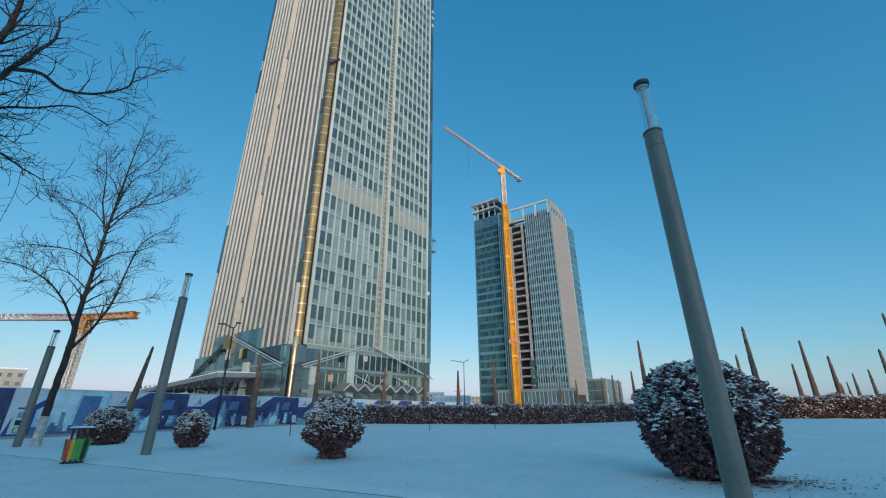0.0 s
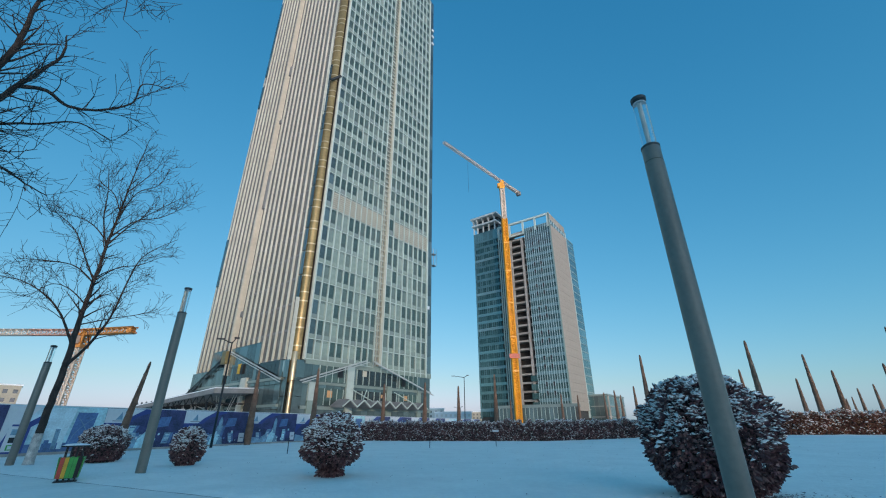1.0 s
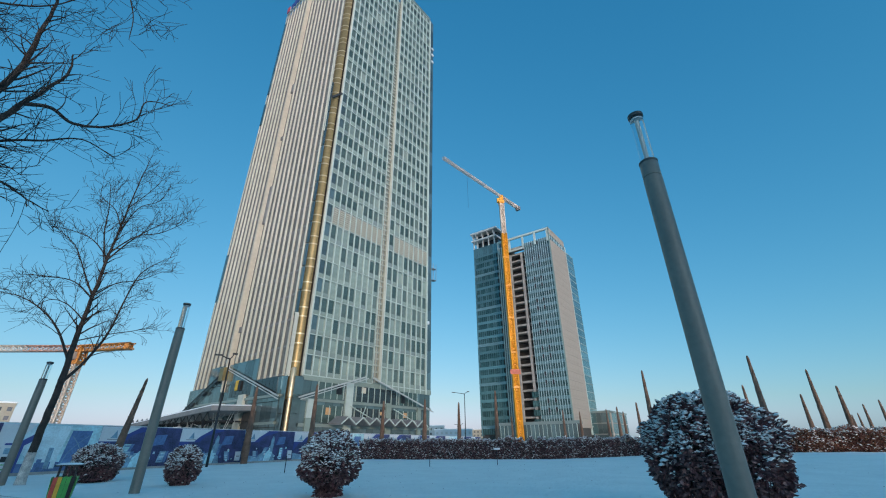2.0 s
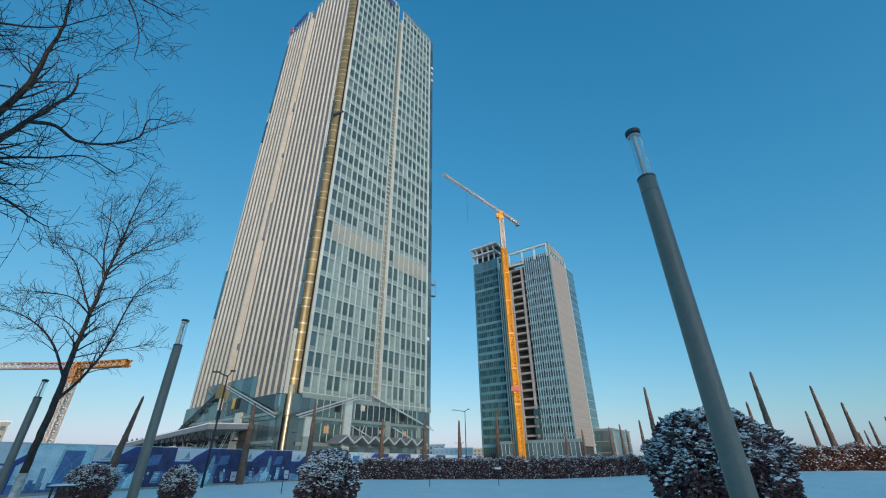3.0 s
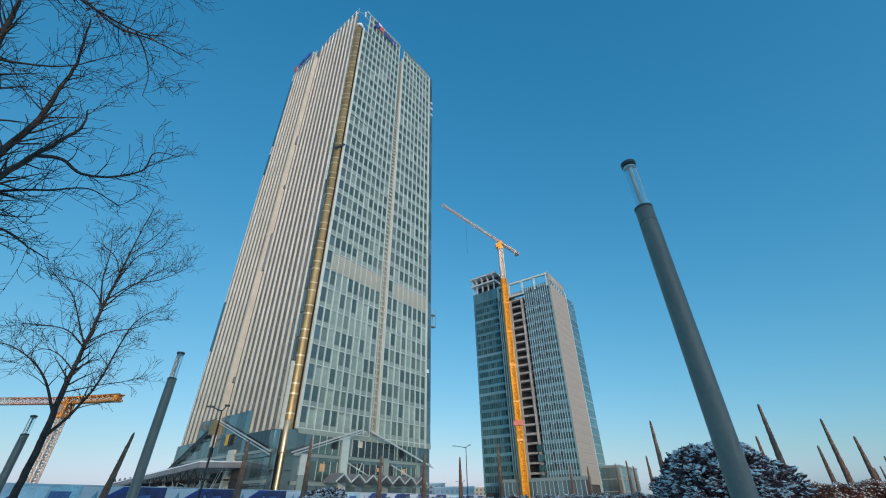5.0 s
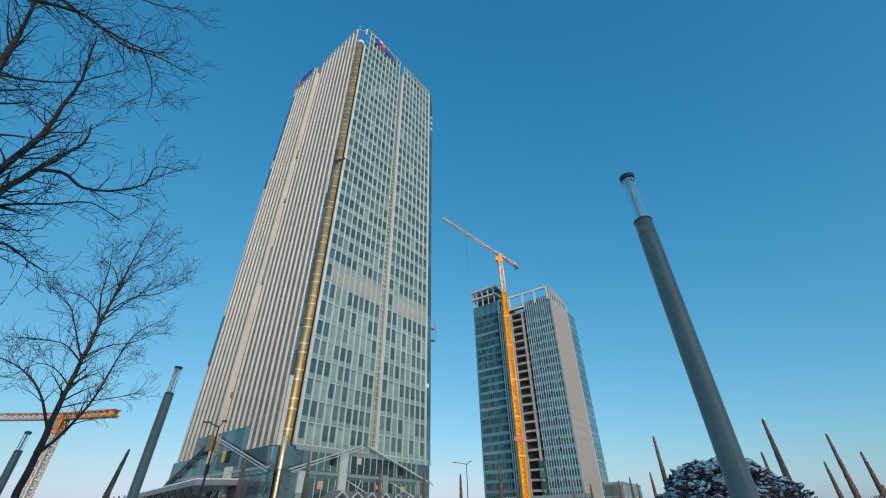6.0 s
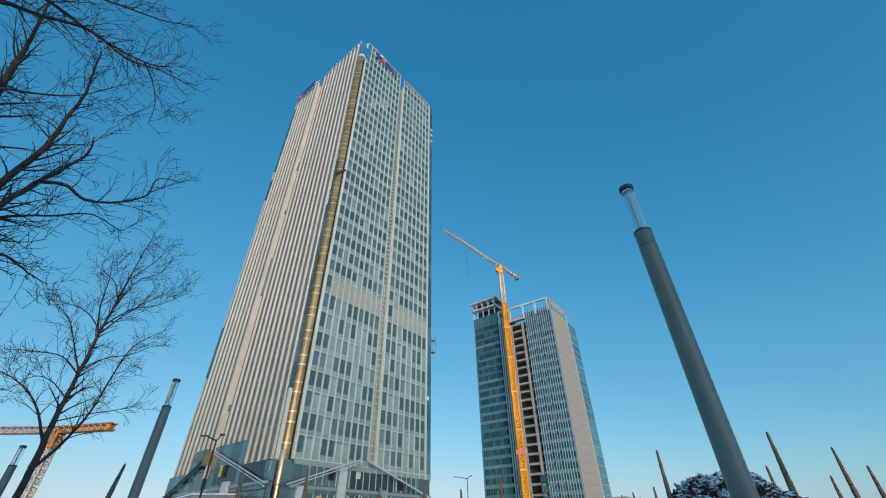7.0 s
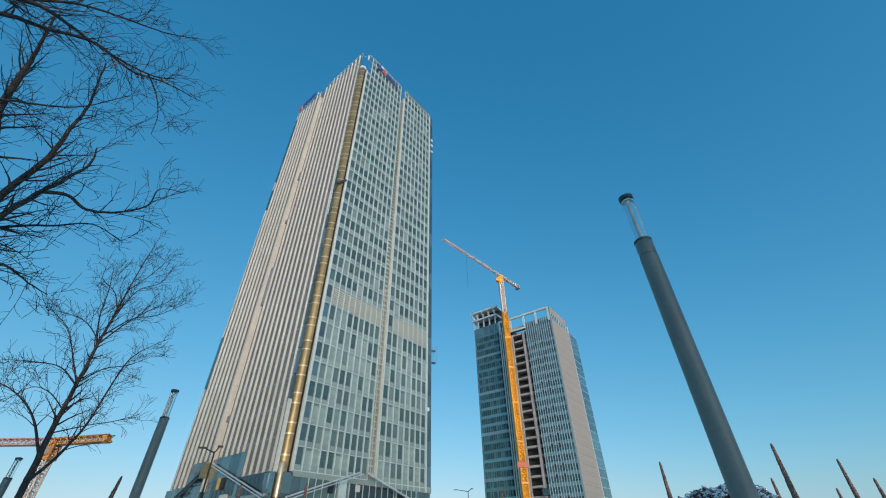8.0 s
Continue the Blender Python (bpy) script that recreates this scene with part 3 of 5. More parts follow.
# low truss canopy
tri = []
for k in range(14):
    y = 9.0 + k * 2.6
    tri.append(beam_data((-7.0, y, 5.0), (-7.0, y + 1.3, 6.2), 0.12, 0.12))
    tri.append(beam_data((-7.0, y + 1.3, 6.2), (-7.0, y + 2.6, 5.0), 0.12, 0.12))
    tri.append(beam_data((-7.2, y, 5.0), (-1.0, y, 5.0), 0.12, 0.12))
piece("canopy_truss", join_data(tri, "canopy_truss"), DARK_METAL, tower)
piece("canopy_roof", raw([(-7.6, 8.0, 7.0), (-0.6, 8.0, 7.3), (-0.6, 46, 5.8), (-7.6, 46, 5.3), (-7.6, 8.0, 6.3), (-0.6, 8.0, 6.6), (-0.6, 46, 5.1), (-7.6, 46, 4.7)],
     [(0, 1, 2, 3), (7, 6, 5, 4), (0, 4, 5, 1), (1, 5, 6, 2), (2, 6, 7, 3), (3, 7, 4, 0)]), ROOF_GREY, tower)
canopy = bpy.data.objects["canopy_roof"]
piece("snow_cover", raw([(-7.5, 8.1, 7.03), (-0.7, 8.1, 7.33), (-0.7, 45.9, 5.83), (-7.5, 45.9, 5.33), (-7.4, 8.2, 7.2), (-0.8, 8.2, 7.48), (-0.8, 45.8, 5.98), (-7.4, 45.8, 5.5)],
     [(4, 5, 6, 7), (0, 1, 5, 4), (1, 2, 6, 5), (2, 3, 7, 6), (3, 0, 4, 7)]), SNOW_CLUMP, canopy, label="thin snow on the canopy")
rod_rng = random.Random(17)
for k in range(34):
    y = 8.5 + k * 1.1
    z1 = 6.6 - 1.5 * (y - 8.0) / 38
    piece("scaffold_rod", tube_data([[((rod_rng.uniform(-7, -2), y, 0.0), 0.05), ((rod_rng.uniform(-7, -2), y + rod_rng.uniform(-0.4, 0.4), z1), 0.05)]], 5), BEAM, tower)
    if k % 2:
        piece("scaffold_rod", tube_data([[((-6.8, y, rod_rng.uniform(2.6, 4.2)), 0.045), ((-6.8, y + rod_rng.uniform(2.0, 4.5), rod_rng.uniform(2.6, 4.6)), 0.045)]], 5), BEAM, tower)
for y in (12, 24, 36, 45):
    piece("canopy_post", tube_data([[((-6.6, y, 0), 0.2), ((-6.6, y, 5.2), 0.2)]]), DARK_METAL, tower)
piece("door_portal", box_data([(-1.2, 0.0, 8.0, 11.0, 0.0, 6.5)]), INTERIOR_SHADE, tower)
piece("fin_head", box_data([(-0.2, 0.12, 1.2, 19.8, TOP - 0.5, TOP - 0.2), (-0.2, 0.12, 23.2, 36.4, TOP - 0.2, TOP + 0.1)]), FIN, tower)
# rooftop signs: plain shapes
piece("sign_mark", raw([(5.5, -0.5, 129.2), (6.6, -0.5, 129.2), (7.6, -0.5, 131.9), (6.2, -0.5, 132.6), (5.5, -0.3, 129.2), (6.6, -0.3, 129.2), (7.6, -0.3, 131.9), (6.2, -0.3, 132.6)],
     [(0, 1, 2, 3), (4, 7, 6, 5), (0, 4, 5, 1), (1, 5, 6, 2), (2, 6, 7, 3), (3, 7, 4, 0)]), LOGO_BLUE, tower)
piece("sign_mark", box_data([(6.7, 8.1, -0.55, -0.35, 131.6, 132.5)]), WHITE_P, tower)
piece("sign_mark", box_data([(7.6, 8.6, -0.6, -0.4, 129.4, 131.6)]), LOGO_RED, tower)
for i in range(5):
    piece("sign_bar", box_data([(9.2 + i * 1.15, 10.0 + i * 1.15, -0.5, -0.35, 129.3, 131.2 + 0.4 * (i % 2))]), LOGO_BLUE, tower)
piece("sign_mark", box_data([(-1.0, -0.8, 33.6, 35.0, 131.4, 134.0)]), LOGO_RED, tower)
for i in range(5):
    piece("sign_bar", box_data([(-1.0, -0.8, 25.0 + i * 1.6, 26.1 + i * 1.6, 131.4, 133.6 + 0.5 * (i % 2))]), LOGO_BLUE, tower)
# hoist cage clinging to the far edge
piece("hoist_cage", box_data([(33.7, 34.9, -0.4, 0.6, 37.6, 37.7), (33.7, 34.9, -0.4, 0.6, 40.6, 40.7)] +
                        [(x, x + 0.08, y, y + 0.08, 37.6, 42.0) for x in (33.7, 34.8) for y in (-0.4, 0.5)]), ROOF_GREY, tower)

# ---- second tower ----
T2M = Matrix.Translation((59.0, 199.0, 0)) @ Matrix.Rotation(radians(54), 4, "Z")
second = thing("bank_tower", T2M, "green-glazed office tower with bare concrete slot and beige flank, unfinished", "building")
piece("core_wall", box_data([(1.0, 37.0, 0.6, 15.5, 0, 103), (1.0, 37.0, 27.0, 49.0, 0, 107), (5.0, 37.0, 15.5, 27.0, 0, 103)]), INTERIOR_SHADE, second)
F2 = 4.18
for k in range(24):
    z = 5.0 + k * F2
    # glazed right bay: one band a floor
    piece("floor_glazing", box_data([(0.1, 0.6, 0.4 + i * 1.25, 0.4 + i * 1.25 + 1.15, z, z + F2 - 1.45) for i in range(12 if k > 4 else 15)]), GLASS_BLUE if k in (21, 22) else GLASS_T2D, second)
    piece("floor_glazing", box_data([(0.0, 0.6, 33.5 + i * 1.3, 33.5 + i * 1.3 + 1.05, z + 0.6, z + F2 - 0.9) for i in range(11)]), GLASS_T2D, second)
    piece("floor_band", box_data([(-0.04, 0.6, 32.4, 49.0, z + F2 - 0.9, z + F2 + 0.6)]), GLASS_T2 if k % 5 else BAND_T2, second)
    piece("floor_band", box_data([(-0.02, 0.6, 0.2, 15.4, z + F2 - 1.5, z + F2 + 0.1)]), GLASS_BLUE if k in (21, 22) else BAND_T2, second)
    # bare concrete slot
    piece("slab_edge", box_data([(1.6, 6.0, 15.4, 26.5, z + F2 - 0.95, z + F2)]), CONCRETE, second)
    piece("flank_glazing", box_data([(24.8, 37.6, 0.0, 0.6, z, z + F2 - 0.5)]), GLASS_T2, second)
    piece("flank_band", box_data([(24.8, 37.7, -0.05, 0.6, z + F2 - 0.5, z + F2)]), SPANDREL, second)
piece("floor_glazing", box_data([(-0.1, 0.6, 33.0 + i * 1.35, 33.0 + i * 1.35 + 1.2, 105.3, 111) for i in range(12)]), GLASS_T2, second)
for i in range(13):
    piece("mullion", box_data([(-0.1, 0.15, 0.2 + i * 1.25, 0.36 + i * 1.25, 5, 105.6)]), MULL_T2, second)
for y in (28.3, 29.5, 30.7, 31.9, 26.9):
    piece("mullion", box_data([(-0.35, 0.3, y, y + 0.32, 5, 107.0)]), FIN_WHITE, second)
piece("corner_glazing", box_data([(0.0, 0.6, 48.0, 49.02, 5, 108)]), GLASS_T2, second)
piece("recess_glazing", box_data([(0.4, 0.7, 27.0, 32.4, 5, 106)]), GLASS_T2, second)
piece("slot_column", box_data([(1.0, 2.0, 17.2, 18.6, 0, 101)]), CONCRETE, second)
piece("slot_column", box_data([(1.0, 2.0, 24.6, 25.8, 0, 101)]), CONCRETE, second)
for k in range(24):
    for i in (5, 8):
        if (k * 5 + i) % 3 != 1:
            piece("vent_or_glint", box_data([(-0.05, 0.2, 0.45 + i * 1.25, 1.4 + i * 1.25, 6.4 + k * F2, 8.4 + k * F2)]), BLACK_P, second)
# beige flank with stone courses
stone = box_data([(0, 3.9, -0.25, 0.5, 0.05, F2 - 0.05)], "stone_panel")
for k in range(23):
    for i in range(6):
        piece("stone_panel", stone, BEIGE_STONE, second, Matrix.Translation((0.9 + i * 3.95, 0, 8 + k * F2)))
piece("flank_head", box_data([(0.3, 24.6, -0.1, 0.5, 104.2, 107.2)]), GLASS_T2, second)
flank_mullion = box_data([(-0.12, 0.12, -0.3, 0.1, 104.2, 107.2)], "mullion")
for i in range(10):
    piece("mullion", flank_mullion, MULL_T2, second, Matrix.Translation((1.2 + i * 2.5, 0, 0)))
piece("flank_head", box_data([(0.3, 23.5, -0.25, 0.5, 107.2, 111.1)]), BEIGE_STONE, second)
piece("flank_post", box_data([(24.3, 24.9, -0.35, 0.5, 5, 108)]), FIN_WHITE, second)
piece("corner_post", box_data([(-0.3, 0.5, -0.3, 0.18, 4, 111.4)]), SPANDREL, second)
# open roof frame
piece("roof_beam", box_data([(-0.3, 0.7, -0.2, 32.3, 110.1, 111.2)]), FIN_WHITE, second)
for y in (0.4, 8.0, 15.5, 24.0, 31.4):
    piece("roof_post", box_data([(-0.2, 0.7, y, y + 0.9, 103, 110.1)]), FIN_WHITE, second)
piece("roof_beam", box_data([(-0.3, 0.7, 15.4, 27, 102.4, 103.4)]), FIN_WHITE, second)
piece("upper_glazing", box_data([(0.02, 0.5, 0.4 + i * 1.25, 1.45 + i * 1.25, 103.4, 105.2) for i in range(12)]), GLASS_BLUE, second)
# roof pavilion on the other bay
piece("pavilion_roof", box_data([(-2.0, 13.0, 31.5, 50.0, 120.5, 121.6)]), BEAM, second)
for y in (34, 38, 42, 46, 48.6):
    piece("pavilion_post", box_data([(0.2, 0.9, y, y + 0.6, 111, 120.6)]), BEAM, second)
    piece("pavilion_strut", beam_data((0.2, y + 0.3, 117), (-1.6, y + 0.3, 120.6), 0.3, 0.3), BEAM, second)
piece("pavilion_floor", box_data([(-1.2, 12.0, 32.4, 49.6, 115.8, 116.8)]), BEAM, second)
piece("pavilion_wall", box_data([(3.0, 12.0, 33.0, 47.0, 107, 120.5)]), GLASS_DARK, second)
# podium and annex
podium_glass = box_data([(-5.0, -4.7, 0, 1.9, 0.5, 9.3)], "podium_pane")
for i in range(20):
    piece("podium_pane", podium_glass, GLASS_BLUE, second, Matrix.Translation((0, -3.0 + i * 2.0, 0)))
    piece("podium_post", box_data([(-5.15, -4.7, -3.1 + i * 2.0, -2.95 + i * 2.0, 0, 9.3)]), FIN_WHITE, second)
piece("podium_roof", box_data([(-5.4, 0.0, -4.0, 38.0, 9.3, 10.6)]), SPANDREL, second)
piece("podium_wall", box_data([(-4.6, 0.0, -3.6, 37.6, 0, 9.3)]), INTERIOR_SHADE, second)
annex = thing("low_annex", T2M @ Matrix.Translation((28, -9, 0)), "low glazed annex block beside the green tower", "building")
piece("wall", box_data([(0.3, 32.0, 0.3, 14, 0, 15.4)]), CONCRETE, annex)
for i in range(6):
    for k in range(3):
        piece("pane", box_data([(0, 0.3, 0.3 + i * 2.25, 2.4 + i * 2.25, 0.6 + k * 5, 5.2 + k * 5)]), GLASS_BLUE if i % 3 else GLASS_T2, annex)
for i in range(14):
    for k in range(3):
        piece("pane", box_data([(0.3 + i * 2.25, 2.4 + i * 2.25, 0, 0.3, 0.6 + k * 5, 5.2 + k * 5)]), GLASS_T2 if i % 5 else BEIGE_STONE, annex)
piece("roof", box_data([(0, 32.3, -0.2, 14.2, 15.4, 16.2)]), SPANDREL, annex)


# ---- tower cranes ----
def lattice(a, b, w, n, name="lattice", bar=0.16):
    """A square lattice boom from a to b: four chords and zigzag lacing."""
    a, b = Vector(a), Vector(b)
    d = (b - a).normalized()
    s = d.cross(Vector((0, 0, 1)))
    s = s.normalized() if s.length > 0.05 else Vector((1, 0, 0))
    u = s.cross(d)
    corner = [s * i * w / 2 + u * j * w / 2 for i, j in ((-1, -1), (1, -1), (1, 1), (-1, 1))]
    paths = [[(a + c, bar), (b + c, bar)] for c in corner]
    for k in range(n):
        p, q = a.lerp(b, k / n), a.lerp(b, (k + 1) / n)
        for i in range(4):
            j = (i + 1) % 4
            paths.append([(p + corner[i], bar * 0.7), (q + corner[j], bar * 0.7)])
            paths.append([(p + corner[j], bar * 0.7), (q + corner[i], bar * 0.7)])
            paths.append([(p + corner[i], bar * 0.7), (p + corner[j], bar * 0.7)])
    return tube_data(paths, 4, name)


crane = thing("tower_crane", Matrix.Translation((35.8, 208.5, 0)), "tall yellow tower crane with a pale jib beside the green tower", "crane")
piece("mast", lattice((0, 0, 0), (0, 0, 112), 2.5, 56, "mast", 0.5), CRANE_Y, crane)
piece("upper_mast", lattice((0, 0, 112), (0, 0, 133), 2.2, 9, "mast", 0.4), CRANE_W, crane)
for z in (26, 43, 61, 79, 96):
    piece("tie_collar", box_data([(-1.7, 1.7, -1.7, 1.7, z, z + 0.8)]), CRANE_Y, crane)
    piece("tie_bar", beam_data((1.2, 1.0, z + 0.4), (6.0, 16.0, z + 0.4), 0.4, 0.4), CONCRETE, crane)
piece("mast_sign", box_data([(-2.6, 2.4, -1.9, -1.7, 32.5, 34.8)]), CRANE_R, crane)
piece("slewing_unit", box_data([(-1.6, 1.6, -1.6, 1.6, 132.5, 134.5), (-1.2, 1.2, -1.2, 1.2, 134.5, 138.5)]), CRANE_Y, crane)
piece("cab", box_data([(-2.9, -1.3, -2.4, -0.4, 133.0, 135.4)]), CRANE_Y, crane)
JD = Vector((-35.3, -37.5, 0)).normalized()
hub = Vector((0, 0, 138.0))
piece("jib", lattice(hub, hub + JD * 51.5, 1.3, 34, "jib", 0.11), CRANE_W, crane)
piece("counter_jib", lattice(hub, hub - JD * 19, 1.5, 10, "jib", 0.18), CRANE_W, crane)
piece("counterweight", box_data([(-0.8, 0.8, -1.4, 1.4, -1.7, 0.7)]), ROOF_GREY, crane, Matrix.Translation(hub - JD * 18.5) @ Matrix.Rotation(0.81, 4, "Z"))
piece("hook_line", tube_data([[(hub + JD * 32, 0.05), (hub + JD * 32 - Vector((0, 0, 22)), 0.05)]], 4), DARK_METAL, crane)

crane_l = thing("tower_crane", Matrix.Translation(polar(-41.85, 140)), "yellow tower crane with red and white jib beyond the hoarding", "crane")
piece("mast", lattice((0, 0, 0), (0, 0, 21), 1.8, 12, "mast", 0.24), CRANE_W, crane_l)
piece("slewing_unit", box_data([(-1.4, 1.4, -1.4, 1.4, 20.2, 21.0)]), CRANE_O, crane_l)
piece("mast", lattice((0, 0, 21), (0, 0, 24.4), 2.2, 2, "mast", 0.28), CRANE_O, crane_l)
piece("cab", box_data([(-0.7, 0.7, -2.4, -1.0, 21.2, 23.0)]), CRANE_W, crane_l)
base_l = polar(-41.85, 140)
end_r = polar(-37.6, 128, 24.6) - base_l
end_l = polar(-52.0, 168, 24.6) - base_l
end_r.z = end_l.z = 24.2
mid = Vector((0, 0, 24.2))
piece("counter_jib", lattice(mid, end_r, 1.4, 9, "jib", 0.16), CRANE_O, crane_l)
piece("jib", lattice(mid, mid.lerp(end_l, 0.35), 1.4, 10, "jib", 0.12), CRANE_FADED, crane_l)
piece("jib", lattice(mid.lerp(end_l, 0.35), end_l, 1.4, 16, "jib", 0.14), CRANE_W, crane_l)
piece("counterweight", box_data([(-0.5, 0.5, -0.8, 0.8, -0.9, 0.5)]), CRANE_O, crane_l, Matrix.Translation(end_r * 0.93 + Vector((0, 0, 24.2 * 0.07))))


# ---- street furniture ----
def bollard_lamp(x, y, high, r, label):
    """A round steel post with a clear glass tube and a flat cap on top."""
    ob = thing("park_lamp", pose(x, y, 0.0), label, "lamp post", "park lamps")
    k = high / 7.0
    neck = high - 1.05 * k
    post = piece("post", _lathe([(r * 1.12, 0), (r * 1.12, neck - 0.36 * k), (r * 1.02, neck - 0.355 * k), (r * 1.02, neck - 0.325 * k), (r * 1.1, neck - 0.32 * k), (r * 1.1, neck - 0.02), (r * 1.0, neck)], 32, "post"), POST, ob)
    tube = piece("glass_tube", _lathe([(r * 0.86, neck), (r * 0.86, high - 0.06)], 28, "glass_tube"), CLEAR, ob, label="clear glass tube")
    tube.visible_shadow = False
    piece("stem", _lathe([(r * 0.22, neck), (r * 0.22, high - 0.14), (r * 0.6, high - 0.06)], 16, "stem"), BEAM, ob)
    piece("collar", _lathe([(r * 1.13, neck - 0.05), (r * 1.15, neck - 0.04), (r * 1.15, neck - 0.012), (r * 0.95, neck + 0.012)], 32, "collar"), POST_CAP, post, label="dark rubber collar")
    cap = piece("cap", _lathe([(r * 0.6, high - 0.09), (r * 0.98, high - 0.06), (r * 1.0, high), (r * 0.4, high + 0.03)], 28, "cap"), POST_CAP, ob)
    piece("lamp_disc", _lathe([(r * 0.3, high - 0.13), (r * 0.66, high - 0.12), (r * 0.66, high - 0.092)], 20, "lamp_disc"), WHITE_P, cap, label="pale lamp disc")
    return ob


bollard_lamp(3.525, 5.565, 6.97, 0.13, "tall grey-green park lamp with clear glass head")
bollard_lamp(-11.035, 16.63, 7.1, 0.15, "grey park lamp on the lawn by the bin")
bollard_lamp(-19.74, 20.62, 5.4, 0.14, "grey park lamp beside the limewashed tree")


def street_lamp(x, y, high, arm, label, turn=0):
    ob = thing("street_lamp", pose(x, y, 0, 0, 0, turn), label, "street lamp", "street lamps")
    piece("pole", tube_data([[((0, 0, 0), 0.1), ((0, 0, high - 0.1), 0.055)]], 10), DARK_METAL, ob)
    piece("bracket", tube_data([[((-arm, 0, high + 0.15), 0.04), ((-0.3, 0, high - 0.06), 0.05), ((0, 0, high - 0.14), 0.06)], [((arm * 0.3, 0, high + 0.26), 0.04), ((0.12, 0, high + 0.02), 0.05), ((0, 0, high - 0.14), 0.06)]], 6), DARK_METAL, ob)
    piece("lamp_head", box_data([(-arm - 0.45, -arm + 0.15, -0.13, 0.13, high + 0.1, high + 0.2)]), DARK_METAL, ob)
    piece("lamp_head", box_data([(arm * 0.3 - 0.1, arm * 0.3 + 0.28, -0.13, 0.13, high + 0.23, high + 0.36)]), DARK_METAL, ob)
    return ob


street_lamp(-18.06, 34.67, 8.3, 0.75, "dark double-armed street lamp by the hoarding", 20)
street_lamp(3.8, 78, 9.9, 1.9, "dark double-armed street lamp beyond the hedge", 5)
street_lamp(5.0, 130, 6.6, 1.5, "small far street lamp beyond the hedge", 0)

# litter bin
bin_ob = thing("litter_bin", pose(-12.2, 14.85, 0, 0, 0, 36) @ Matrix.Diagonal((0.84, 0.84, 1, 1)), "red, yellow and green slatted litter bin with snowy roof", "litter bin")
slat = {}
for side in range(4):
    for i in range(5):
        m = Matrix.Rotation(math.pi / 2 * side, 4, "Z") @ Matrix.Translation((-0.26 + i * 0.13, -0.33, 0.12)) @ Matrix.Rotation(radians(5), 4, "X")
        mat = [RED_P, YELLOW_P, GREEN_P, GREEN_P, BLACK_P][i] if side == 0 else ([GREEN_P, GREEN_P, GREEN_P, GREEN_P, BLACK_P][i] if side == 1 else GREEN_P)
        if mat.name not in slat:
            slat[mat.name] = box_data([(-0.06, 0.06, -0.014, 0.014, 0, 0.6)], "slat")
        piece("slat", slat[mat.name], mat, bin_ob, m)
piece("liner", box_data([(-0.27, 0.27, -0.27, 0.27, 0.1, 0.66)]), BLACK_P, bin_ob)
leg = box_data([(-0.02, 0.02, -0.02, 0.02, 0, 1.02)], "leg")
for x in (-0.25, -0.08, 0.08, 0.25):
    for y in (-0.25, 0.25):
        piece("leg", leg, BLACK_P, bin_ob, Matrix.Translation((x, y, 0)))
piece("base_plate", box_data([(-0.35, 0.35, -0.35, 0.35, 0.0, 0.03)]), BLACK_P, bin_ob)
bin_roof = piece("roof", box_data([(-0.42, 0.42, -0.42, 0.42, 1.02, 1.06)]), BLACK_P, bin_ob)
bm = bmesh.new()
bmesh.ops.create_grid(bm, x_segments=10, y_segments=10, size=0.41)
for v in bm.verts:
    e = max(abs(v.co.x), abs(v.co.y)) / 0.41
    v.co.z = 1.062 + 0.05 * (1 - e ** 4) + 0.008 * noise.noise(v.co * 8)
part("snow_cover", bm, SNOW_CLUMP, bin_roof, "thin layer of snow", True)

# stakes and small lights on the lawn
for x, y, h, head in ((-9.4, 27.0, 0.95, 0), (-8.9, 29.5, 0.8, 0), (-1.1, 34.7, 0.7, 0), (4.24, 36.3, 1.15, 1)):
    st = thing("lawn_stake", pose(x, y, 0.03), "thin dark stake standing in the snow", "stake", "lawn stakes")
    piece("rod", tube_data([[((0, 0, 0), 0.025), ((0, 0, h), 0.025)]], 6), DARK_METAL, st)
    if head:
        piece("head", box_data([(-0.25, 0.25, -0.12, 0.12, h - 0.05, h + 0.1)]), WHITE_P, st)


# ---- hoarding ----
FENCE = [Vector((-32.2, 10.62)), Vector((-18.2, 43.0)), Vector((8.0, 97.0))]
HOARD_H = 2.85


def fence_point(s):
    """The point s metres along the fence line."""
    for a, b in zip(FENCE, FENCE[1:]):
        L = (b - a).length
        if s <= L or b is FENCE[-1]:
            return a + (b - a) * (s / L)
        s -= L


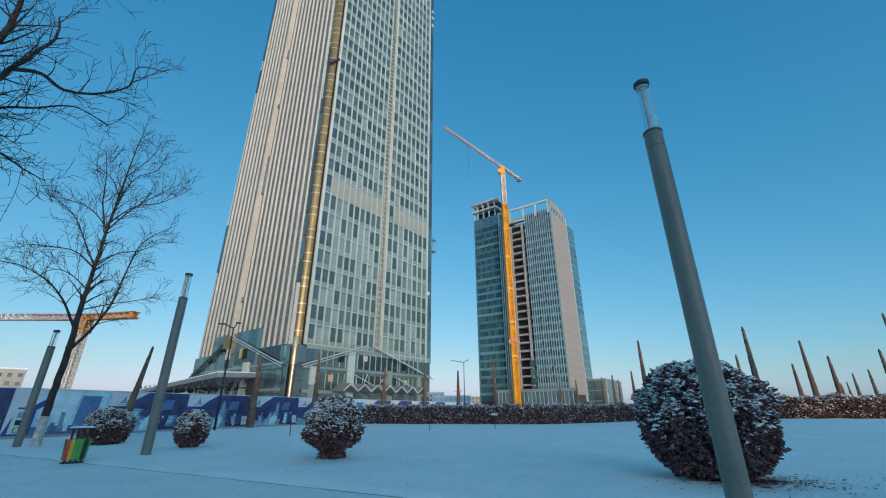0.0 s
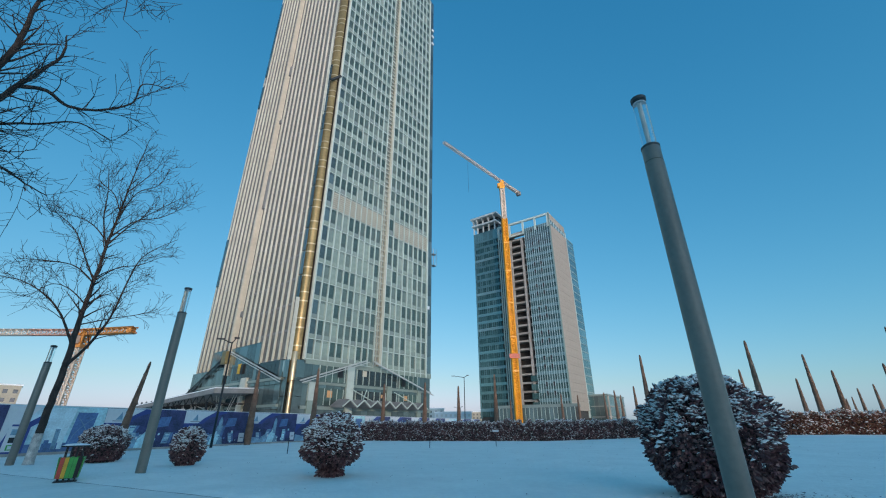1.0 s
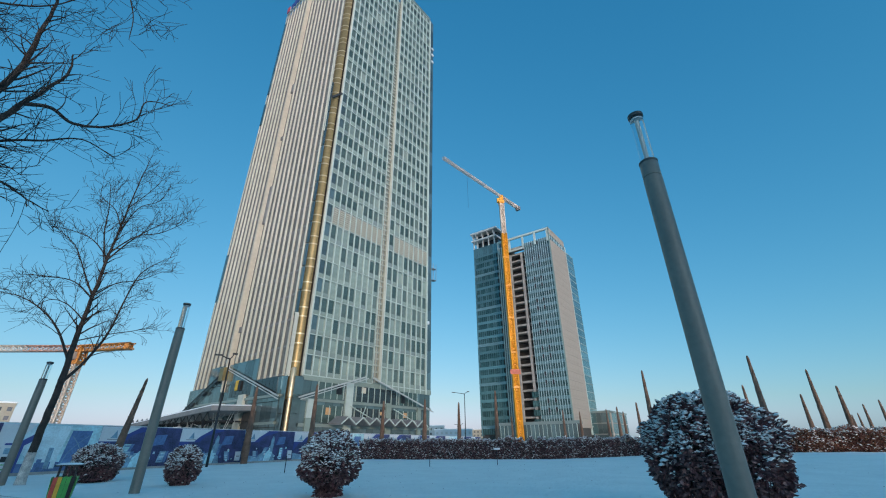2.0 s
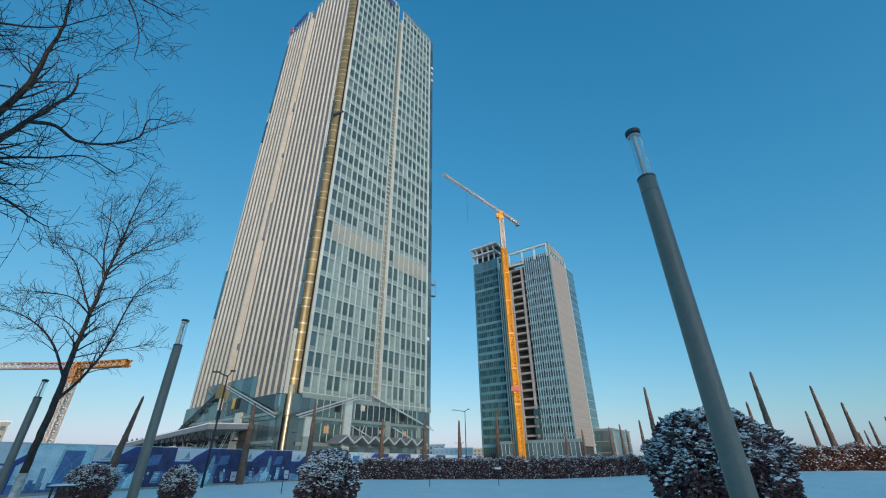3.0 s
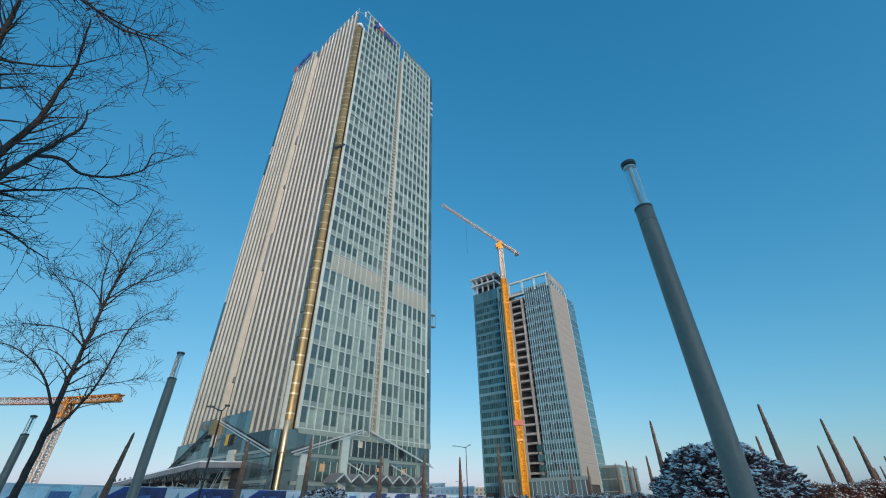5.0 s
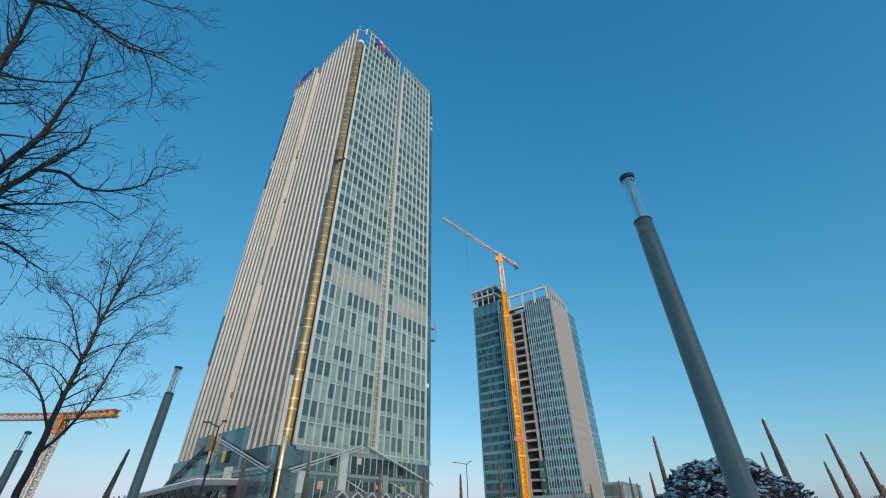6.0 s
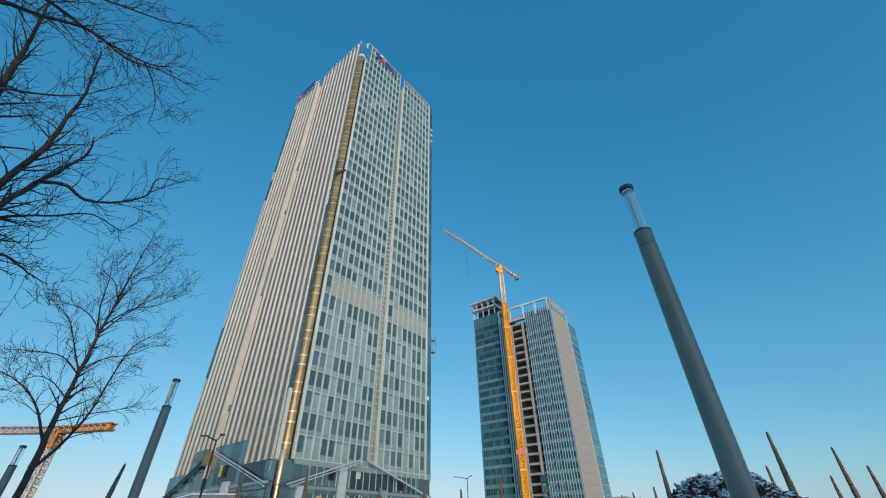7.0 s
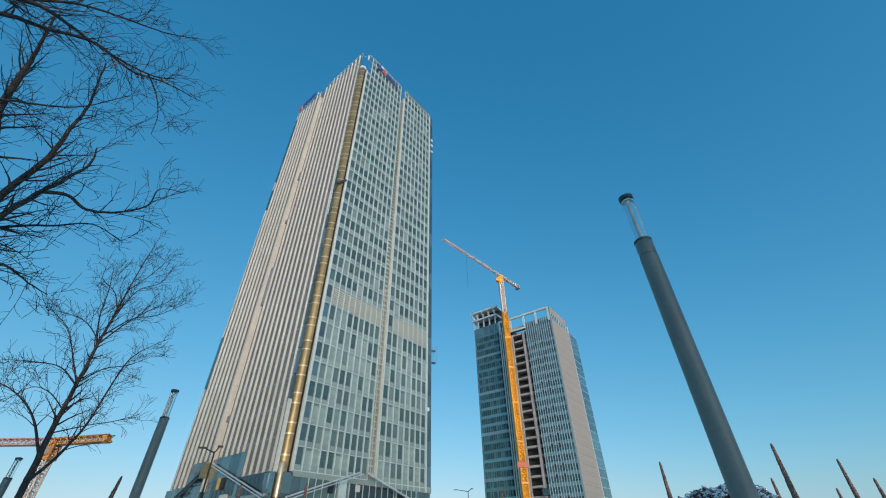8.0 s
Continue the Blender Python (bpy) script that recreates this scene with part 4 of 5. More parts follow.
def hoarding_panel(s0, s1, kind, rng):
    """One printed sheet between two stations; its printed shapes are thin films of their own."""
    a, b = fence_point(s0), fence_point(s1)
    L, H = (b - a).length, HOARD_H
    label = "site hoarding panel printed with a pale blue tower view" if kind == "view" else "navy site hoarding panel printed with a city collage"
    ob = thing("hoarding_panel", Matrix.Translation((a.x, a.y, 0)) @ Matrix.Rotation(math.atan2(b.y - a.y, b.x - a.x), 4, "Z"), label, "hoarding", "site hoarding")
    piece("sheet", box_data([(0, L - 0.01, 0, 0.05, 0.12, H)]), SKYBLUE if kind == "view" else NAVY, ob)
    piece("plinth", box_data([(0, L, -0.12, 0.2, 0, 0.2)]), CONCRETE, ob)
    piece("top_rail", box_data([(0, L, -0.02, 0.07, H, H + 0.05)]), WHITE_P, ob)
    layer = [0]

    def film(pts, mat):
        layer[0] += 1
        y = -0.004 - 0.0016 * layer[0]
        vs = [(x * L, y, z * (H - 0.22) + 0.2) for x, z in pts] + [(x * L, -0.0005, z * (H - 0.22) + 0.2) for x, z in pts]
        k = len(pts)
        fs = [tuple(range(k)), tuple(reversed(range(k, 2 * k)))] + [(j, j + k, (j + 1) % k + k, (j + 1) % k) for j in range(k)]
        piece("print", raw(vs, fs), mat, ob)

    def house(x, z, w, h, tilt, mat, rows):
        """A printed building: a leaning block with a shaded side and window lines."""
        film([(x, z), (x + w, z), (x + w + tilt, z + h), (x + tilt, z + h)], mat)
        film([(x + w * 0.68, z), (x + w, z), (x + w + tilt, z + h), (x + w * 0.68 + tilt, z + h)], PRINT_MID)
        for r in range(rows):
            t0, t1 = (r + 0.35) / rows, (r + 0.6) / rows
            film([(x + 0.1 * w + tilt * t0, z + h * t0), (x + 0.62 * w + tilt * t0, z + h * t0), (x + 0.62 * w + tilt * t1, z + h * t1), (x + 0.1 * w + tilt * t1, z + h * t1)], PALE if rng.random() < 0.5 else PRINT_MID)

    def ribbon(pts, wide, mat):
        for (x0, z0), (x1, z1) in zip(pts, pts[1:]):
            film([(x0, z0), (x0 + wide, z0), (x1 + wide, z1), (x1, z1)], mat)

    def corner_mark():
        """White corner with a small mark over a broad blue arrow."""
        film([(0.0, 0.3), (0.14, 0.62), (0.27, 0.62), (0.36, 0.8), (0.62, 0.96), (0.62, 0.999), (0.0, 0.999)], LOGO_BLUE)
        film([(0.0, 0.64), (0.2, 0.64), (0.27, 0.78), (0.44, 0.999), (0.0, 0.999)], WHITE_P)
        film([(0.11, 0.72), (0.19, 0.72), (0.17, 0.92), (0.14, 0.8)], PRINT_HAZE)
        film([(0.08, 0.68), (0.22, 0.68), (0.22, 0.7), (0.08, 0.7)], ROOF_GREY)

    if kind == "view":
        film([(0.0, 0.0), (0.99, 0.0), (0.99, 0.12), (0.6, 0.2), (0.0, 0.16)], PRINT_MID)
        film([(0.36, 0.2), (0.6, 0.2), (0.66, 0.98), (0.2, 0.98), (0.2, 0.5)], PALE)
        film([(0.64, 0.1), (0.86, 0.1), (0.9, 0.88), (0.68, 0.88)], NAVY2)
        ribbon([(0.66 + 0.21 * j / 8, 0.16 + 0.6 * (j / 8) ** 0.55) for j in range(9)], 0.008, PRINT_HAZE)
        ribbon([(0.86 - 0.17 * j / 8, 0.16 + 0.6 * (j / 8) ** 0.55) for j in range(9)], 0.008, PRINT_HAZE)
        for j, (x, h) in enumerate(((0.3, 0.34), (0.36, 0.44), (0.42, 0.26), (0.5, 0.5), (0.56, 0.3))):
            film([(x, 0.06), (x + 0.045, 0.06), (x + 0.045, h), (x, h)], (PRINT_HAZE, PALE, PRINT_MID)[j % 3])
        film([(0.9, 0.36), (0.995, 0.6), (0.995, 0.1)], LOGO_BLUE)
        film([(0.0, 0.0), (0.05, 0.0), (0.16, 0.62), (0.3, 0.999), (0.0, 0.999)], WHITE_P)
        film([(0.05, 0.5), (0.2, 0.62), (0.36, 0.86), (0.36, 0.7), (0.2, 0.48)], LOGO_BLUE)
        film([(0.0, 0.0), (0.24, 0.0), (0.25, 0.6), (0.08, 0.6)], LOGO_BLUE)
        film([(0.05, 0.04), (0.2, 0.04), (0.21, 0.56), (0.06, 0.56)], WHITE_P)
        film([(0.09, 0.38), (0.17, 0.38), (0.17, 0.5), (0.09, 0.5)], PRINT_HAZE)
        film([(0.09, 0.22), (0.165, 0.22), (0.165, 0.33), (0.09, 0.33)], BLACK_P)
        film([(0.09, 0.07), (0.16, 0.07), (0.16, 0.18), (0.09, 0.18)], GREEN_P)
        film([(0.105, 0.09), (0.145, 0.09), (0.145, 0.16), (0.105, 0.16)], WHITE_P)
    else:
        corner_mark()
        film([(0.0, 0.0), (0.36, 0.0), (0.22, 0.16), (0.0, 0.24)], PRINT_HAZE)
        for x in (0.2, 0.33, 0.46, 0.72):
            house(x + rng.uniform(-0.03, 0.03), rng.uniform(0.02, 0.1), rng.uniform(0.07, 0.13), rng.uniform(0.24, 0.5), rng.uniform(-0.05, 0.09), PRINT_HAZE if rng.random() < 0.7 else SKYBLUE, rng.randint(3, 6))
        film([(0.24, 0.0), (0.62, 0.0), (0.6, 0.2), (0.5, 0.34), (0.4, 0.3), (0.3, 0.2)], PRINT_HAZE)
        film([(0.4, 0.0), (0.52, 0.0), (0.56, 0.28), (0.5, 0.4), (0.42, 0.22)], SKYBLUE)
        for k in range(10):
            x, z, w = rng.uniform(0.22, 0.84), rng.uniform(0.03, 0.4), rng.uniform(0.008, 0.022)
            film([(x, z), (x + w, z), (x + w * 1.2, z + w * 3.2), (x + w * 0.2, z + w * 3.2)], rng.choice((PALE, SKYBLUE, PRINT_MID, WHITE_P)))
        film([(0.505, 0.3), (0.56, 0.3), (0.57, 0.74), (0.545, 0.84), (0.515, 0.7)], PRINT_HAZE)
        film([(0.62, 0.52), (0.78, 0.56), (0.8, 0.82), (0.66, 0.8)], NAVY2)
        film([(0.885, 0.05), (0.97, 0.05), (0.97, 0.33), (0.885, 0.33)], WHITE_P)
        film([(0.9, 0.17), (0.955, 0.17), (0.955, 0.2), (0.9, 0.2)], ROOF_GREY)


hoard_rng = random.Random(9)
STATIONS = [-2.3, 4.0, 10.2, 16.3, 21.6, 27.5, 33.9, 40.3, 46.5, 52.7, 58.9, 65.1, 71.3, 77.5, 83.7, 89.9, 95.2]
for n, (s0, s1) in enumerate(zip(STATIONS, STATIONS[1:])):
    hoarding_panel(s0, s1, "view" if n in (3, 8, 13) else "collage", hoard_rng)


# ---- wrapped columnar trees ----
def wrap_radius(wide, u):
    """A bound bundle: slim foot, widest at a fifth of its height, blunt tip."""
    return wide * (0.72 + 0.28 * math.sin(min(1, u * 5) * 1.57)) * (1 - 0.77 * u) * math.sqrt(max(0.0, 1 - max(0.0, (u - 0.95) / 0.05) ** 2)) + 0.02


def wrapped_tree(az, r, high, wide=0.42, lean=0.0):
    p = polar(az, r)
    ob = thing("wrapped_tree", Matrix.Translation(p) @ Matrix.Rotation(radians(lean), 4, polar(az, 1.0)), "slim columnar tree bound in brown winter wrapping", "tree", "wrapped trees")
    heights = [i * 0.05 for i in range(20)] + [0.965, 0.978, 0.988, 0.995, 1.0]
    n = len(heights) - 1
    vs, fs = [], []
    sides = 14
    for u in heights:
        rad = wrap_radius(wide, u)
        for s in range(sides):
            w = 2 * math.pi * s / sides
            rr = rad * (1 + 0.16 * noise.noise((math.cos(w) * 1.3, math.sin(w) * 1.3, u * 14 + az)) + 0.03 * math.sin(u * 60))
            vs.append((rr * math.cos(w), rr * math.sin(w), u * high))
    for i in range(n):
        for s in range(sides):
            t = (s + 1) % sides
            fs.append((i * sides + s, i * sides + t, (i + 1) * sides + t, (i + 1) * sides + s))
    fs.append(tuple(n * sides + s for s in range(sides)))
    piece("wrapping", raw(vs, fs, "wrapping", True), WOOD_WRAP, ob)
    for k in range(6):
        u = 0.1 + k * 0.14
        rad = wrap_radius(wide, u) * 1.08
        piece("cord", tube_data([[((rad * math.cos(w * 0.55), rad * math.sin(w * 0.55), u * high + 0.04 * w), 0.011) for w in range(12)]], 4), WOOD_WRAP, ob)
    return ob


def range_for(el, high):
    return (high - 1.6) / math.tan(radians(el))


wrapped_tree(-36.3, 36.4, 5.95, 0.27, 6)
wrapped_tree(-23.82, 44.6, 6.7, 0.36)
wrapped_tree(-16.68, 43.5, 7.0, 0.33)
wrapped_tree(-7.97, 54, 6.5, 0.36)
wrapped_tree(-2.52, 56, 6.9, 0.4)
for az, el in ((1.97, 4.95), (6.88, 6.38), (8.82, 3.15), (15.32, 3.76), (17.35, 3.57), (20.54, 3.77), (21.79, 4.01), (22.43, 3.45), (24.08, 4.41), (25.46, 8.03),
               (36.68, 8.67), (35.4, 5.67), (41.2, 6.72), (40.05, 4.4), (43.0, 4.96), (43.28, 2.3), (43.73, 2.43), (44.34, 3.19), (45.52, 3.49), (46.75, 5.26), (47.93, 8.51)):
    high = 8.3 if el > 8 else (7.4 if el > 5.5 else 6.6)
    r = range_for(el, high)
    if az > 39 and el > 4.5:
        r = 59.0
        high = 1.6 + r * math.tan(radians(el))
    wrapped_tree(az - (0.15 if az > 30 else 0.0), r, high, 0.34)


# ---- shrubs ----
def leaf_cloud(points, size, rng, snow_at):
    """Folded leaves at (place, normal) pairs, and snow lumps on those that face up."""
    lv, lf, sv, sf = [], [], [], []
    for p, nrm in points:
        d = (nrm + Vector((rng.uniform(-1, 1), rng.uniform(-1, 1), rng.uniform(-0.9, 0.6))) * 1.5).normalized()
        side = d.cross(Vector((rng.uniform(-1, 1), rng.uniform(-1, 1), rng.uniform(-1, 1)))).normalized()
        up = side.cross(d)
        s = size * rng.uniform(0.6, 1.35)
        k = len(lv)
        fold = up * s * 0.12
        a, b = d * s * 0.3 + fold, d * s * 0.72 + fold
        lv += [p, p + a + side * s * 0.27, p + b + side * s * 0.22, p + d * s, p + b - side * s * 0.22, p + a - side * s * 0.27, p + d * s * 0.48]
        lf += [(k + j, k + (j + 1) % 6, k + 6) for j in range(6)]
        if rng.random() < snow_at(p, nrm):
            k = len(sv)
            w = s * rng.choice((0.6, 0.8, 1.0, 1.3))
            o = p + d * s * 0.5 + Vector((0, 0, s * 0.1))
            g = Vector((d.x, d.y, d.z * 0.45)).normalized()
            e = Vector((0, 0, 1)).cross(g)
            e = e.normalized() if e.length > 0.05 else side
            turn = rng.uniform(0, 1)
            ringp = [o + (g * math.cos(turn + j * 1.047) * 0.52 + e * math.sin(turn + j * 1.047) * 0.36) * w * rng.uniform(0.75, 1.15) for j in range(6)]
            sv += ringp + [o + Vector((0, 0, w * 0.24)), o - Vector((0, 0, w * 0.08))]
            sf += [(k + j, k + (j + 1) % 6, k + 6) for j in range(6)] + [(k + (j + 1) % 6, k + j, k + 7) for j in range(6)]
    return raw(lv, lf, "leaves"), raw(sv, sf, "snow", True)


def shrub(x, y, wide, high, label, seed, leaves, size, foot=0.35, skirt=0.0, start=0.4):
    """A clipped round shrub: stems, leaves, snow on top; skirt is the height share of a narrow foot under the ball."""
    rng = random.Random(seed)
    ob = thing("shrub", pose(x, y, 0.05), label, "shrub", "clipped shrubs")
    R = wide / 2
    pts = []
    while len(pts) < leaves:
        v = Vector((rng.gauss(0, 1), rng.gauss(0, 1), rng.gauss(0, 1))).normalized()
        u = (v.z + 1) / 2
        if u < skirt:
            prof = foot
        elif u < 0.46:
            q = (0.46 - u) / (0.46 - skirt)
            prof = start + (1 - start) * math.sqrt(max(0.0, 1 - q * q))
        else:
            prof = math.sqrt(max(0, 1 - ((u - 0.46) / 0.56) ** 2.3))
        lump = 1 + 0.2 * noise.noise(v * 2.1 + Vector((seed, 0, 0))) + 0.12 * noise.noise(v * 4.6 + Vector((0, seed, 0)))
        if u < skirt:
            lump *= rng.uniform(0.45, 1.15)
        depth = 0.74 + 0.26 * rng.random() ** 0.35 + (0.07 if rng.random() < 0.06 else 0)
        h = Vector((v.x, v.y, 0))
        h = h.normalized() if h.length > 0 else Vector((1, 0, 0))
        rad = R * prof * lump * depth if abs(v.z) < 0.97 else R * prof * depth * rng.random()
        z = high * (0.03 + 0.97 * u) * (0.9 + 0.1 * lump)
        nn = Vector((h.x, h.y, (u - 0.42) * 2.2)).normalized()
        pts.append((Vector((h.x * rad, h.y * rad, z)), nn))

    def settled(p, nrm):
        patch = min(1.0, 0.52 + 1.7 * noise.noise(p * 3.4 + Vector((seed, 3, 0))))
        k = min(1.0, max(0.0, (nrm.z + 0.15) / 0.85))
        return 0.015 + 1.6 * k * max(0.14, patch)

    la, sn = leaf_cloud(pts, size, rng, settled)
    tagged(piece("foliage", la, LEAF, ob), "dry maroon leaves", kind="stuff")
    tagged(piece("snow_cover", sn, SNOW_CLUMP, ob), "clumps of snow on the leaves", kind="stuff")
    paths = []
    for i in range(16):
        w = i / 16 * 6.283 + rng.uniform(-0.2, 0.2)
        r0 = R * foot * rng.uniform(0.1, 0.7)
        r1 = R * rng.uniform(0.3, 0.75)
        paths.append([((r0 * math.cos(w), r0 * math.sin(w), -0.05), 0.03), ((r1 * 0.6 * math.cos(w), r1 * 0.6 * math.sin(w), high * 0.4), 0.02), ((r1 * math.cos(w + 0.3), r1 * math.sin(w + 0.3), high * 0.82), 0.008)])
    piece("stems", tube_data(paths, 5), BARK, ob)
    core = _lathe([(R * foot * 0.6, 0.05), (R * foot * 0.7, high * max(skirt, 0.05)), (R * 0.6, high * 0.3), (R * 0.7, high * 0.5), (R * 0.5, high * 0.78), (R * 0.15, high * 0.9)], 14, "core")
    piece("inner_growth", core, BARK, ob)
    return ob


shrub(6.4, 10.75, 2.86, 2.62, "large round maroon-leaved shrub capped with snow", 3, 16500, 0.118, 0.42, 0.04, 0.45)
shrub(-3.79, 15.2, 1.84, 1.92, "round maroon shrub on a narrow foot, dusted with snow", 8, 7200, 0.112, 0.4, 0.19, 0.5)
shrub(-11.25, 19.7, 1.22, 1.5, "small maroon shrub dusted with snow beside a lamp", 11, 3800, 0.11, 0.55, 0.12, 0.7)
shrub(-16.9, 22.1, 1.95, 1.6, "broad low maroon shrub behind the litter bin", 14, 5400, 0.11, 0.7, 0.05, 0.72)


litter_rng = random.Random(77)
lv, lf = [], []
for i in range(900):
    w, q = litter_rng.uniform(0, 6.283), litter_rng.gauss(0, 0.75)
    x, y = 6.7 + math.cos(w) * abs(q) * 1.3 + 0.3, 10.2 + math.sin(w) * abs(q) * 0.8
    z = lawn_height(x, y) + 0.012
    t, k = litter_rng.uniform(0, 6.283), len(lv)
    u = litter_rng.uniform(0.025, 0.06)
    lv += [(x + math.cos(t + j * 1.571) * u * (1 if j % 2 else 0.5), y + math.sin(t + j * 1.571) * u * (1 if j % 2 else 0.5), z + litter_rng.uniform(0, 0.025)) for j in range(4)]
    lf.append((k, k + 1, k + 2, k + 3))
tagged(piece("leaf_litter", raw(lv, lf, "leaf_litter"), LEAF), "dry brown leaves scattered on the snow under a shrub", "leaf litter", kind="stuff")


fleck_rng = random.Random(5)
lv, lf = [], []
for i in range(420):
    x, y = fleck_rng.uniform(-12, 22), fleck_rng.uniform(9.5, 42)
    if (x - EDGE_A.x) * EDGE_N.x + (y - EDGE_A.y) * EDGE_N.y < 0.5:
        continue
    z, t, k, u = lawn_height(x, y) + 0.008, fleck_rng.uniform(0, 6.283), len(lv), fleck_rng.uniform(0.02, 0.055)
    lv += [(x + math.cos(t + j * 1.571) * u * (1 if j % 2 else 0.4), y + math.sin(t + j * 1.571) * u * (1 if j % 2 else 0.4), z + 0.012 * (j % 2)) for j in range(4)]
    lf.append((k, k + 1, k + 2, k + 3))
tagged(piece("fallen_leaves", raw(lv, lf, "fallen_leaves"), LEAF), "single dry leaves blown over the snow", "leaf litter", kind="stuff")


def hedge(a, b, wide, high, label, seed, leaves, size, mat, foot=0.0):
    rng = random.Random(seed)
    a, b = Vector((*a, foot)), Vector((*b, foot))
    d = (b - a).normalized()
    n = Vector((d.y, -d.x, 0))
    L = (b - a).length
    ob = thing("hedge", Matrix.Translation(a), label, "hedge")
    pts = []
    for i in range(leaves):
        s = rng.random() * L
        w = rng.random() ** 0.8
        hh = high * (0.93 + 0.18 * noise.noise((s * 0.5, seed, 0)) + 0.2 * noise.noise((s * 1.7, seed, 5)) + 0.12 * noise.noise((s * 4.5, seed, 9)))
        if rng.random() < 0.62:
            z = hh * rng.random()
            o = n * (wide / 2 * (1 + 0.2 * noise.noise((s * 0.9, z * 1.2, seed))) * rng.uniform(0.85, 1.0))
            nn = n + Vector((0, 0, 0.15))
        else:
            z = hh * rng.uniform(0.93, 1.0)
            o = n * (wide / 2 * rng.uniform(-1, 1))
            nn = Vector((0, 0, 1)) + n * 0.3
        pts.append((d * s + o + Vector((0, 0, z)), nn.normalized()))
    la, sn = leaf_cloud(pts, size, rng, lambda p, nrm: 0.72 if nrm.z > 0.6 else 0.06 + 0.42 * max(0.0, noise.noise(p * 1.6) + 0.25) * (0.4 + 0.6 * p.z / high))
    tagged(piece("foliage", la, mat, ob), "dry maroon leaves", kind="stuff")
    tagged(piece("snow_cover", sn, SNOW_CLUMP, ob), "snow lying on the hedge top", kind="stuff")
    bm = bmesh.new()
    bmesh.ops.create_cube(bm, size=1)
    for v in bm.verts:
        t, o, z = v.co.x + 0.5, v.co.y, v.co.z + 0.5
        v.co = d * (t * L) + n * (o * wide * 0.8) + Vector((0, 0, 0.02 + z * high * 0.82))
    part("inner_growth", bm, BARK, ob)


hedge((-9.5, 51.3), (24.0, 46.5), 1.6, 2.1, "long clipped maroon hedge with snow on top", 21, 26000, 0.18, LEAF)
hedge((23.5, 46.6), (52.0, 35.0), 1.8, 2.15, "maroon hedge with snowy top, low sun put into its leaf colour", 24, 24000, 0.18, LEAF_LIT, 0.55)


# ---- bare trees ----
def smooth_path(pts, r0, r1, rng, steps=5, wob=0.03):
    pts = [Vector(p) for p in pts]
    out = []
    n = len(pts)
    for i in range(n - 1):
        p0, p1, p2, p3 = pts[max(i - 1, 0)], pts[i], pts[i + 1], pts[min(i + 2, n - 1)]
        for k in range(steps):
            t = k / steps
            q = 0.5 * ((2 * p1) + (p2 - p0) * t + (2 * p0 - 5 * p1 + 4 * p2 - p3) * t * t + (3 * p1 - p0 - 3 * p2 + p3) * t ** 3)
            out.append(q + Vector((rng.uniform(-1, 1), rng.uniform(-1, 1), rng.uniform(-1, 1))) * wob)
    out.append(pts[-1])
    m = len(out) - 1
    return [(p, r0 + (r1 - r0) * (i / m) ** 0.8) for i, p in enumerate(out)]


def twigs(path, rng, every, length, depth, out, lift=0.35, spread=1.0, thin=0.5, fine=0.0055):
    """Side shoots along a path, branching again at each depth."""
    total = len(path)
    acc = 0.0
    for i in range(1, total):
        p, r = Vector(path[i][0]), path[i][1]
        q = Vector(path[i - 1][0])
        acc += (p - q).length
        if i < total * 0.16:
            acc = 0.0
            continue
        while acc > every:
            acc -= every * rng.uniform(0.7, 1.3)
            d = (p - q).normalized()
            side = d.cross(Vector((rng.uniform(-1, 1), rng.uniform(-1, 1), rng.uniform(-1, 1)))).normalized()
            go = (d * rng.uniform(0.35, 0.9) + side * spread * rng.uniform(0.5, 1.0) + Vector((0, 0, lift * rng.uniform(0.2, 1)))).normalized()
            ln = length * rng.uniform(0.4, 1.1) * (1 - 0.45 * i / total)
            n = 6
            rr = min(r * thin, 0.012 + 0.012 * depth * length)
            pts = [p]
            bend = Vector((rng.uniform(-1, 1), rng.uniform(-1, 1), rng.uniform(-0.6, 0.9))) * 0.16
            for k in range(n):
                go = (go + bend * 0.5 + Vector((rng.uniform(-1, 1), rng.uniform(-1, 1), rng.uniform(-1, 1))) * 0.17).normalized()
                pts.append(pts[-1] + go * ln / n)
            sub = [(pt, max(rr * (1 - k / (n + 1)), fine)) for k, pt in enumerate(pts)]
            out.append(sub)
            if depth > 1:
                twigs(sub, rng, every * 0.8, length * 0.5, depth - 1, out, lift, spread, thin, fine)


def bare_tree(label, base, limbs, seed, every, length, depth, foot=None, fine=0.0055, thin=0.5):
    rng = random.Random(seed)
    ob = thing("bare_tree", Matrix.Translation(base), label, "tree")
    base = Vector(base)
    allt = []
    for i, (nm, r0, r1, pts) in enumerate(limbs):
        path = smooth_path([Vector(p) - base for p in pts], r0, r1, rng, 5, r0 * 0.12)
        piece("trunk" if nm == "trunk" else "limb", tube_data([path], 9), BARK, ob)
        if nm != "trunk":
            twigs(path, rng, every, length, depth, allt, thin=thin, fine=fine)
    tagged(piece("crown", tube_data(allt, 4, "twigs", False), BARK, ob), "fine bare twigs", kind="stuff")
    if foot:
        piece("limewash", tube_data([[(Vector(p) - base, r) for p, r in foot]], 14), LIMEWASH, ob, label="limewashed trunk foot")
    return ob


# the young tree: a straight leader with limbs that spread to both sides of it
YOUNG = Vector((-18.94, 20.89, 0.0))
SPREAD, AWAY = Vector((0.741, 0.672, 0.0)), Vector((-0.672, 0.741, 0.0))
limb_rng = random.Random(6)


